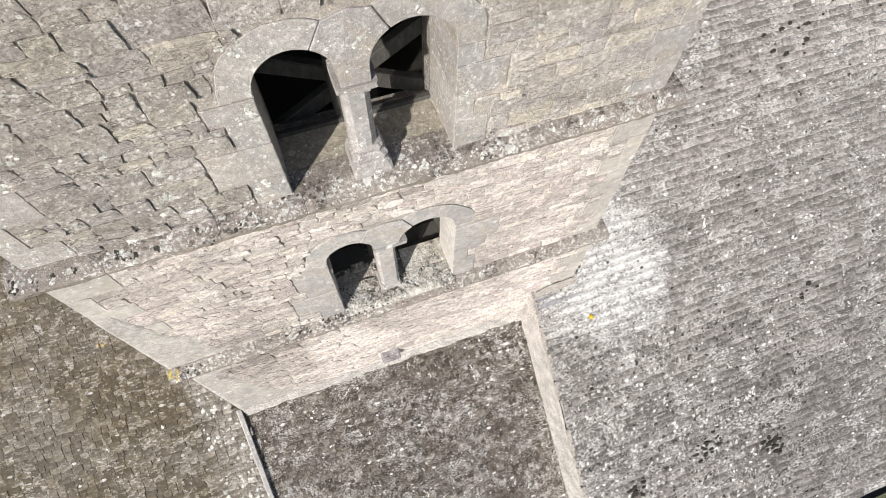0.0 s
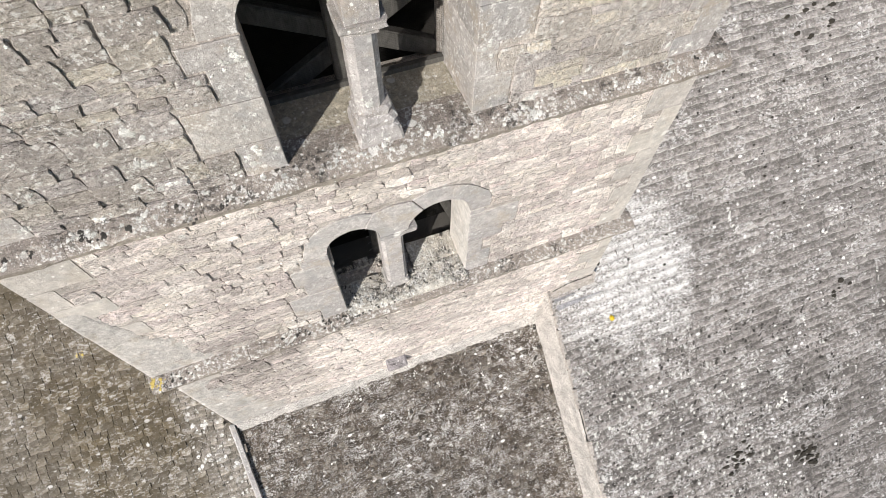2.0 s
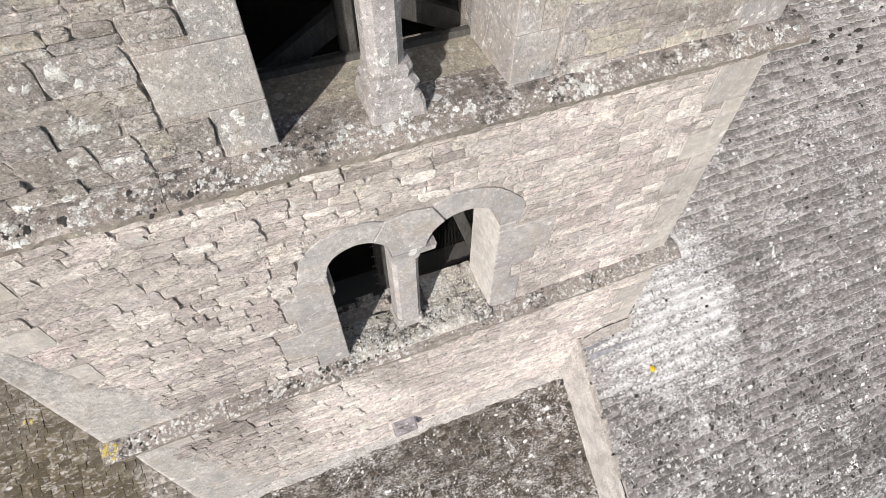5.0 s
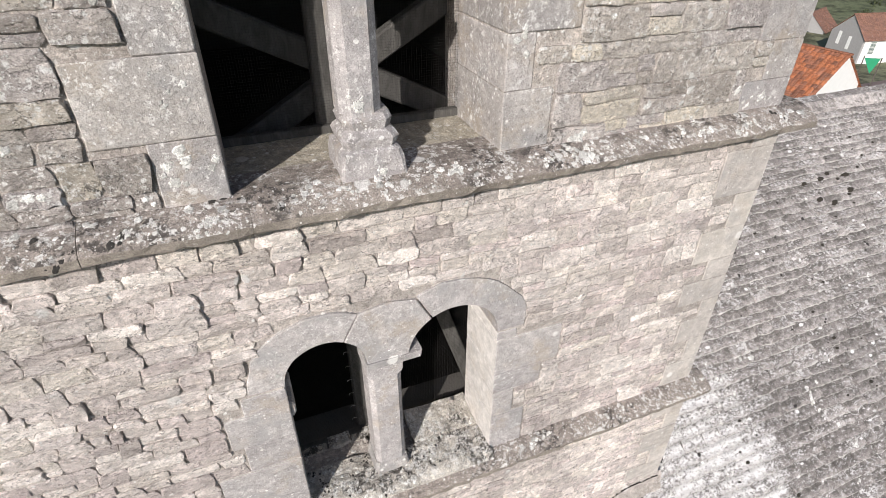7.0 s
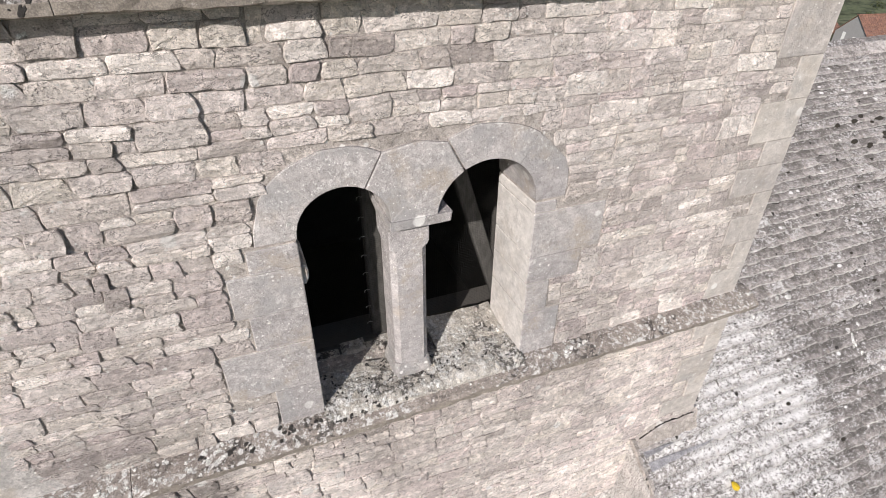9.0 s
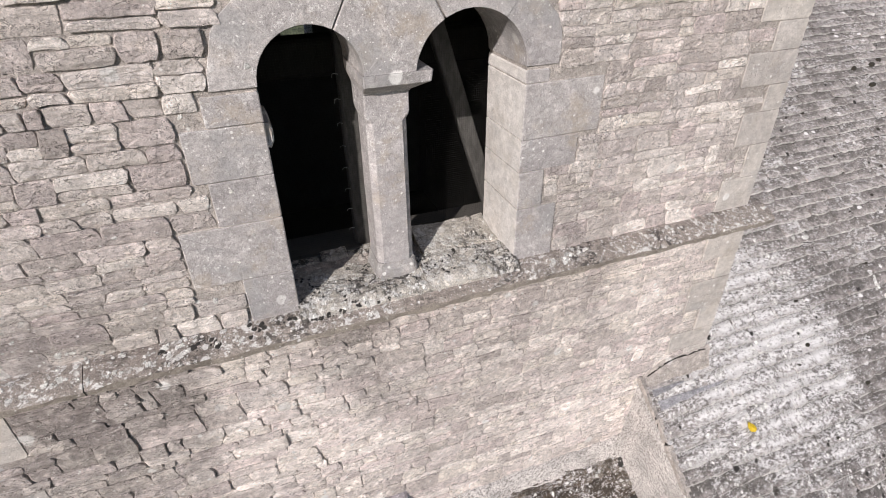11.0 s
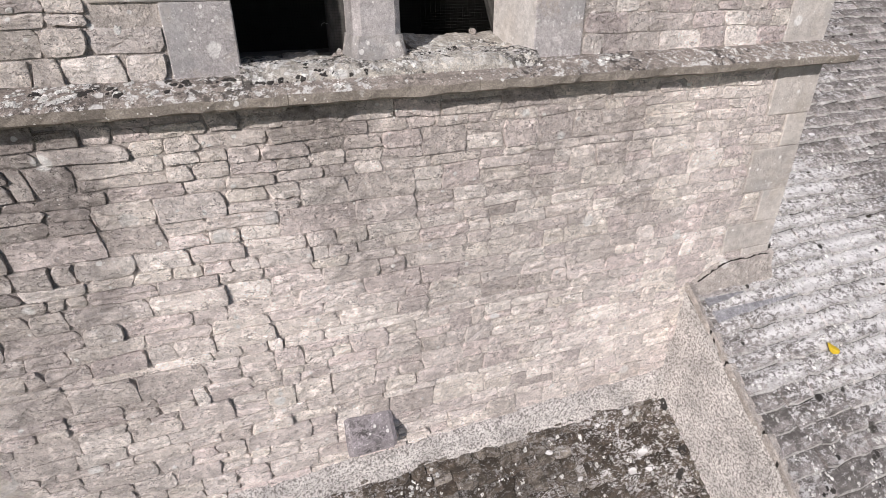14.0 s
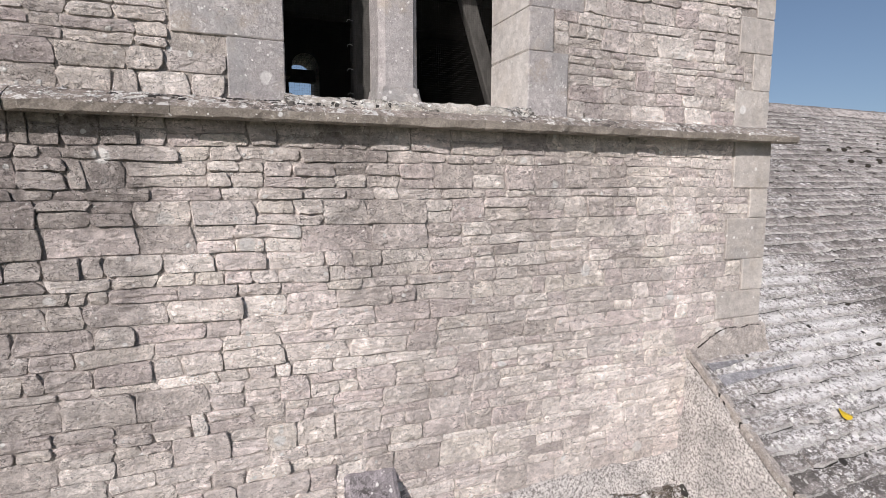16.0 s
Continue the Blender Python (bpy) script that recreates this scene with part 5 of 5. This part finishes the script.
def fallen_leaf(x, y, turn, size=0.044):
    v, f = [], []
    k = 10
    for i in range(k):
        a = 2 * math.pi * i / k
        r = size * (1 + 0.10 * math.cos(3 * a)) * (1.08 if i == 0 else 1)
        v.append((r * math.cos(a), 0.80 * r * math.sin(a), 0.010 * math.cos(2 * a)))
    v.append((0, 0, -0.004))
    v += [(p[0], p[1], p[2] - 0.0015) for p in v]
    f = [(i, (i + 1) % k, k) for i in range(k)] + [((i + 1) % k + 11, i + 11, 10 + 11) for i in range(k)] + [(i, i + 11, (i + 1) % k + 11, (i + 1) % k) for i in range(k)]
    ob = solid("fallen_leaf", v, f, m_leaf)
    ob.matrix_basis = pose(x, y, H_RIGHT + SLOPE * y + 0.062, math.degrees(math.atan(SLOPE)), 0, 0) @ pose(0, 0, 0, 6, 0, turn)
    return tagged(ob, "yellow fallen leaf lying on the slates", "leaf")


def moss():
    """Small cushions of dark moss on the nave slates, and a few broad mats."""
    rnd = random.Random(77)
    lumps = []
    spots_ = [(rnd.uniform(2.4, 9.5), rnd.uniform(-4.2, 2.6), rnd.uniform(0.010, 0.028)) for _ in range(190)]
    for cx, cy, n_, r in ((4.46, -2.77, 26, 0.16), (5.6, -3.14, 30, 0.17), (3.0, -3.0, 16, 0.10), (6.6, -1.2, 8, 0.14), (3.05, -0.62, 4, 0.05), (7.2, 1.9, 14, 0.3)):
        spots_ += [(cx + rnd.gauss(0, r), cy + rnd.gauss(0, r * 0.6), rnd.uniform(0.02, 0.055)) for _ in range(n_)]
    for x, y, r in spots_:
        if in_tower(x, y, 0.2) or (x < 3.7 and y > -1.7 and r > 0.018):
            continue
        z = H_RIGHT + SLOPE * y + 0.020
        up = Vector((0, -SIN, COS))
        along = Vector((0, COS, SIN))
        c = Vector((x, y, z))
        turn, k = rnd.uniform(0, 3), 9
        v = [tuple(c + up * r * 0.5)]
        for ring, hh in ((0.62, 0.42), (1.0, -0.25)):
            for i in range(k):
                a = turn + 2 * math.pi * i / k
                q = r * ring * rnd.uniform(0.75, 1.25)
                v.append(tuple(c + Vector((1, 0, 0)) * q * math.cos(a) * 1.3 + along * q * math.sin(a) * 0.8 + up * r * hh))
        f = [(0, 1 + i, 1 + (i + 1) % k) for i in range(k)] + [(1 + i, 1 + k + i, 1 + k + (i + 1) % k, 1 + (i + 1) % k) for i in range(k)]
        lumps.append((v, f))
    tagged(solid("moss", *join(*lumps), m_moss), "dark cushions of dry moss scattered on the slates", "moss", kind="stuff")


in_tower = lambda x, y, w: -2.32 < x < 2.86 + 0.3 * w and -0.06 < y < 5.75
moss()
spout_stone()
fallen_leaf(2.965, -0.548, 125)


# ---- village and land ----
def land():
    rings = [(0, -2.5), (14, -2.5), (30, -3.4), (45, -4.6), (62, -6.6), (90, -9.4), (112, -8.2), (160, -5.0), (260, -6.0), (600, -9.0), (1500, -22.0), (4000, -70.0)]
    v, f, k = [(0.0, 0.0, -2.5)], [], 72
    for r, z in rings[1:]:
        for i in range(k):
            a = 2 * math.pi * i / k
            v.append((r * math.cos(a), r * math.sin(a), z + (0.0 if r < 80 else 0.006 * r * noise.noise((math.cos(a) * 2, math.sin(a) * 2, r * 0.004)))))
    f = [(0, 1 + i, 1 + (i + 1) % k) for i in range(k)]
    for j in range(len(rings) - 2):
        for i in range(k):
            a, b = 1 + j * k + i, 1 + j * k + (i + 1) % k
            f.append((a, a + k, b + k, b))
    tagged(solid("ground", v, f, m_meadow, smooth=True), "rough green pasture falling away from the church", "ground", kind="structure")


def house(name, label, x, y, turn, length, width, z_ground, z_eave, z_ridge, wall_mat, gable_mat, roof_mat, windows=(), shutters=()):
    """A gabled house: ridge along its own y, near gable at y = 0."""
    root = tagged(new(name), label, "house")
    root.matrix_basis = pose(x, y, 0, 0, 0, turn)
    w = width / 2
    for s in (-1, 1):
        solid("wall", *box(min(s * w, s * (w - 0.3)), max(s * w, s * (w - 0.3)), 0.3, length - 0.3, z_ground, z_eave), wall_mat, root)
    for y0 in (0.0, length - 0.3):
        ring = [(-w, z_ground), (w, z_ground), (w, z_eave), (0, z_ridge - 0.1), (-w, z_eave)]
        v = [(px, y0 + d, pz) for d in (0, 0.3) for px, pz in ring]
        solid("gable", v, [(0, 1, 2, 3, 4), (9, 8, 7, 6, 5)] + [(i, 5 + i, 5 + (i + 1) % 5, (i + 1) % 5) for i in range(5)], gable_mat, root)
    rise = (z_ridge - z_eave) / w
    for s in (-1, 1):
        lumps = []
        rows, cols = 12, max(6, int(length / 0.33))
        for r in range(rows):
            for c in range(cols):
                d0, d1 = r / rows * (w + 0.25), (r + 1.15) / rows * (w + 0.25)
                y0, y1 = -0.15 + (length + 0.3) * c / cols, -0.15 + (length + 0.3) * (c + 0.97) / cols
                za, zb = z_ridge - d0 * rise, z_ridge - d1 * rise
                ym = (y0 + y1) / 2
                vv = [(s * d0, y0, za), (s * d0, ym, za + 0.05), (s * d0, y1, za), (s * d1, y0, zb + 0.04), (s * d1, ym, zb + 0.09), (s * d1, y1, zb + 0.04), (s * d1, y0, zb - 0.06), (s * d1, y1, zb - 0.06)]
                lumps.append((vv, [(0, 1, 4, 3), (1, 2, 5, 4), (3, 4, 5, 7, 6)]))
        tagged(solid("roof", *join(*lumps), roof_mat, root), kind="stuff")
    solid("ridge_tiles", *beam((0, -0.2, z_ridge + 0.05), (0, length + 0.2, z_ridge + 0.05), 0.22, 0.12), roof_mat, root)
    for px, pz, ww, hh, m in windows:
        win = solid("window", *box(px - ww / 2, px + ww / 2, -0.03, 0.02, pz - hh / 2, pz + hh / 2), m, root)
    for py, pz, ww, hh in shutters:
        leaf = solid("window", *box(w - 0.02, w + 0.03, py - ww / 2 - 0.08, py + ww / 2 + 0.08, pz - hh / 2 - 0.08, pz + hh / 2 + 0.08), m_white, root)
        solid("shutter", *join(*[box(w + 0.03, w + 0.055, py - ww / 2, py + ww / 2, pz - hh / 2 + hh * k / 9, pz - hh / 2 + hh * (k + 0.72) / 9) for k in range(9)]), m_shutter, leaf, "grey-green louvred shutter")
    return root


def village():
    house("house", "white house with an orange pantile roof", 40.35, 23.1, 8, 4.0, 6.1, -5.2, -1.97, 0.50, m_white, m_white, m_tile)
    house("house", "grey gabled house with a brown tiled roof and white side wall", 77.2, 47.3, -103, 11.0, 5.6, -10.5, -5.9, -3.5, m_white, m_grey_wall, m_tile_brown, ((-1.2, -6.6, 0.5, 1.6, m_white), (0.6, -6.9, 0.5, 1.6, m_white)), ((1.6, -7.1, 0.75, 1.5), (5.6, -7.1, 0.75, 1.5)))
    house("house", "low cottage with weathered brown roof", 66.0, 55.0, -30, 9.0, 5.0, -10.5, -7.2, -5.0, m_grey_wall, m_grey_wall, m_tile_brown)
    house("house", "small house with tan roof beyond the grey gable", 84.5, 58.5, -70, 6.0, 5.0, -12.5, -8.0, -5.7, m_white, m_grey_wall, m_tile_brown, ((0.0, -9.0, 1.0, 1.3, m_glass),))
    out = tagged(new("outbuilding"), "low outbuilding with a brown felt roof", "shed")
    solid("wall", *box(45.0, 53.0, 20.5, 25.5, -6.0, -3.2), m_white, out)
    solid("roof", *box(44.8, 53.2, 20.3, 25.7, -3.2, -3.05), m_flat_roof, out)
    aw = tagged(new("awning"), "green cloth awning on posts beside the white house", "awning")
    v = [(46.81, 25.91, -1.0), (47.36, 25.01, -0.88), (46.97, 25.18, -2.05)]
    v += [(x + 0.03, y + 0.02, z) for x, y, z in v]
    solid("cloth", v, [(0, 1, 2), (5, 4, 3), (0, 3, 4, 1), (1, 4, 5, 2), (2, 5, 3, 0)], m_green, aw)
    for x, y in ((46.84, 25.96), (47.42, 24.98)):
        solid("post", *box(x, x + 0.06, y, y + 0.06, -6.5, -0.85), m_timber_dark, aw)


def thicket():
    """Bushes on the far hillside: clumps of many small leaves round short stems."""
    rnd = random.Random(91)
    verts, faces = [], []
    for _ in range(150):
        a, d = radians(rnd.uniform(22, 52)), rnd.uniform(100, 215)
        bx, by, size = d * math.cos(a), d * math.sin(a), rnd.uniform(0.9, 2.6)
        if math.hypot(bx - 77, by - 47) < 13 or math.hypot(bx - 84, by - 58) < 9:
            continue
        ground = -9.2 + (0.022 * (d - 112) if d > 112 else 0.0) if d < 160 else -8.0
        for _ in range(85):
            u, t, r = rnd.uniform(0, 6.3), rnd.uniform(-0.4, 1.5), rnd.uniform(0.45, 1.0) * size
            c = Vector((bx + r * math.cos(u) * math.cos(t), by + r * math.sin(u) * math.cos(t), ground + 0.6 * size + 0.8 * r * math.sin(t)))
            s, q = rnd.uniform(0.12, 0.30), Vector([rnd.gauss(0, 1) for _ in range(3)]).normalized()
            e = q.orthogonal().normalized() * s
            g = q.cross(e).normalized() * s * 0.6
            k = len(verts)
            verts += [tuple(c - e), tuple(c - g), tuple(c + e), tuple(c + g)]
            faces.append((k, k + 1, k + 2, k + 3))
    tagged(solid("bushes", verts, faces, m_leaves), "dark green bushes scattered over the hillside", "bush", kind="stuff")


land()
village()
thicket()

# ---- pieces of walls and roofs ----
plan_walls()
slating(roof_right, H_RIGHT, 2.205, 13.3, EAVE_Y, RIDGE_Y - 0.05, (0.13, 0.34), 0.125, m_slate_grey, 31, (3.2, -0.4), in_tower, 0.025, 0.009, m_tail)
slating(roof_mid, H_MID, -2.23, 2.12, EAVE_Y, -0.06, (0.065, 0.135), 0.080, m_slate_dark, 32, (1.2, -0.6), None, 0.019, 0.012, gaps=(0.25, 0.014))
slating(roof_left, H_LEFT, -8.9, -2.32, EAVE_Y, RIDGE_Y - 0.05, (0.075, 0.155), 0.084, m_slate_brown, 33, (-2.8, 0.2), in_tower, 0.013, 0.010, gaps=(0.22, 0.013))


# ---- lichen on stone and slate ----
from mathutils.bvhtree import BVHTree


def lichen(name, label, roots, material, seed, patches):
    """Flat scalloped crusts laid on the surfaces of some things. A patch: where it may start (from, to), the way
    in which it falls on the surface, how many, radii, and how many sit in one cluster."""
    rnd = random.Random(seed)
    verts, faces = [], []
    for root in roots:
        for ob in [root] + list(root.children):
            if ob.type != "MESH" or ob.name.startswith(("wire", "rail", "post", "brace")):
                continue
            base = len(verts)
            verts += [ob.matrix_basis @ p.co for p in ob.data.vertices]
            faces += [tuple(base + i for i in p.vertices) for p in ob.data.polygons]
    tree = BVHTree.FromPolygons(verts, faces)
    lumps = []
    for lo, hi, way, count, sizes, cluster in patches:
        way = Vector(way).normalized()
        done = 0
        for _ in range(count * 2):
            if done >= count:
                break
            start = Vector([rnd.uniform(a, b) for a, b in zip(lo, hi)])
            for _ in range(rnd.randint(1, cluster)):
                big = rnd.random() ** 2.2
                r = sizes[0] + (sizes[1] - sizes[0]) * big
                spot, normal, _, _ = tree.ray_cast(start, way, 9.0)
                start = start + Vector([rnd.gauss(0, 0.85 * sizes[1]) * (b > a) for a, b in zip(lo, hi)])
                if spot is None:
                    continue
                if normal.dot(way) > 0:
                    normal = -normal
                side = normal.orthogonal().normalized()
                up = normal.cross(side)
                k = 7 if r < 0.008 else 12
                turn, wide = rnd.uniform(0, 6.3), rnd.uniform(0.65, 1.0)
                ring = []
                for i in range(k):
                    a = turn + 2 * math.pi * i / k
                    q = r * rnd.uniform(0.58, 1.12)
                    p = spot + side * q * math.cos(a) + up * q * wide * math.sin(a)
                    hit, _, _, _ = tree.ray_cast(p + normal * 0.03, -normal, 0.06)
                    if hit is None or abs((hit - spot).dot(normal)) > 0.4 * r + 0.004:
                        ring = []
                        break
                    ring.append(hit)
                if not ring:
                    continue
                done += 1
                v = [tuple(spot + normal * 0.0030)]
                v += [tuple(spot + (p - spot) * 0.72 + normal * 0.0026) for p in ring] + [tuple(p + normal * 0.0004) for p in ring]
                f = [(0, 1 + i, 1 + (i + 1) % k) for i in range(k)] + [(1 + i, 1 + k + i, 1 + k + (i + 1) % k, 1 + (i + 1) % k) for i in range(k)]
                lumps.append((v, f))
    return tagged(solid(name, *join(*lumps), material), label, "lichen", kind="stuff")


FRONT, TOP = (0, 1, 0), (0, 0.75, -0.66)
DOWN = (0, 0, -1)
lichen("lichen", "pale crusts of lichen spotting the belfry wall and string course", [wall_up, string_up] + columns[:1], m_lichen, 61, (
    ((-2.2, -0.6, 9.1), (2.7, -0.6, 10.6), FRONT, 300, (0.005, 0.036), 11),
    ((-2.2, -0.6, 9.1), (2.7, -0.6, 10.6), FRONT, 300, (0.002, 0.007), 4),
    ((-2.35, -0.55, 9.50), (2.9, -0.55, 9.62), TOP, 330, (0.005, 0.027), 10),
    ((-2.35, -0.55, 9.46), (2.9, -0.55, 9.56), TOP, 360, (0.003, 0.010), 5)))
lichen("lichen", "black crusts of lichen on the string course", [string_up, string_low, window_low], m_lichen_black, 62, (
    ((-0.35, -0.50, 7.20), (0.9, -0.20, 7.28), TOP, 200, (0.003, 0.013), 7),
    ((-2.35, -0.55, 9.50), (-0.3, -0.55, 9.58), TOP, 90, (0.004, 0.022), 14),
    ((-0.3, -0.55, 9.50), (2.9, -0.55, 9.58), TOP, 24, (0.004, 0.016), 8),
    ((-2.35, -0.55, 7.15), (0.4, -0.55, 7.23), TOP, 110, (0.004, 0.020), 14)))
lichen("lichen", "pale crusts of lichen on the lower string course and walls", [wall_mid, wall_low, string_low, window_low], m_lichen, 63, (
    ((-2.35, -0.55, 7.15), (2.9, -0.55, 7.27), TOP, 400, (0.003, 0.022), 12),
    ((-2.35, -0.55, 7.12), (2.9, -0.55, 7.25), TOP, 360, (0.003, 0.010), 5),
    ((-0.35, -0.50, 7.20), (0.9, -0.10, 7.30), TOP, 620, (0.003, 0.017), 7),
    ((-2.2, -0.6, 6.8), (2.7, -0.6, 9.0), FRONT, 90, (0.003, 0.018), 5),
    ((-2.2, -0.6, 6.8), (2.7, -0.6, 9.0), FRONT, 320, (0.0015, 0.005), 4),
    ((-2.2, -0.6, 4.6), (2.7, -0.6, 6.7), FRONT, 520, (0.0015, 0.005), 4),
    ((-2.2, -0.6, 4.6), (0.6, -0.6, 6.7), FRONT, 80, (0.003, 0.010), 4)))
lichen("lichen", "white crusts of lichen on the grey roof slates", [roof_right], m_lichen, 64, (
    ((2.2, -2.2, 9.0), (4.2, 0.4, 9.0), DOWN, 3600, (0.002, 0.016), 12),
    ((2.2, -4.4, 9.0), (5.5, -1.5, 9.0), DOWN, 1700, (0.006, 0.034), 7),
    ((2.9, -2.5, 9.0), (8.0, 2.5, 9.0), DOWN, 500, (0.006, 0.036), 5)))
lichen("lichen", "pale crusts of lichen on the dark lean-to slates", [roof_mid], m_lichen, 65, (
    ((-2.1, -4.4, 8.0), (2.1, -0.1, 8.0), DOWN, 3000, (0.003, 0.020), 8),
    ((-2.1, -1.9, 8.0), (2.1, -0.1, 8.0), DOWN, 2600, (0.002, 0.009), 12)))
lichen("moss", "black moss along the foot of the rendered cheek", [roof_mid], m_lichen_black, 67, (
    ((2.00, -1.6, 8.0), (2.10, -0.12, 8.0), DOWN, 26, (0.014, 0.042), 3),
    ((-2.1, -4.0, 8.0), (2.1, -0.3, 8.0), DOWN, 420, (0.006, 0.036), 6)))
lichen("moss", "black moss cushions in the joints of the grey slates", [roof_right], m_lichen_black, 68, (
    ((2.3, -4.3, 9.0), (6.5, -1.0, 9.0), DOWN, 2200, (0.005, 0.030), 6),
    ((2.3, -1.6, 9.0), (7.5, 2.0, 9.0), DOWN, 150, (0.006, 0.030), 2)))
lichen("lichen", "grey crusts of lichen on the brown roof slates by the kerb", [roof_left], m_lichen, 66, (
    ((-2.85, -3.6, 8.0), (-2.36, 0.3, 8.0), DOWN, 700, (0.005, 0.036), 7),
    ((-5.5, -4.2, 8.0), (-2.5, 0.8, 8.0), DOWN, 110, (0.004, 0.028), 4)))
lichen("lichen", "yellow lichen on the worn end of the string course", [string_low], m_lichen_yellow, 69, (
    ((-2.335, -0.55, 7.14), (-2.20, -0.55, 7.24), TOP, 40, (0.006, 0.022), 4),))
lichen("lichen", "small patch of yellow lichen on the brown slates", [roof_left], m_lichen_yellow, 70, (
    ((-3.66, 1.17, 8.0), (-3.60, 1.23, 8.0), DOWN, 12, (0.006, 0.022), 3),))
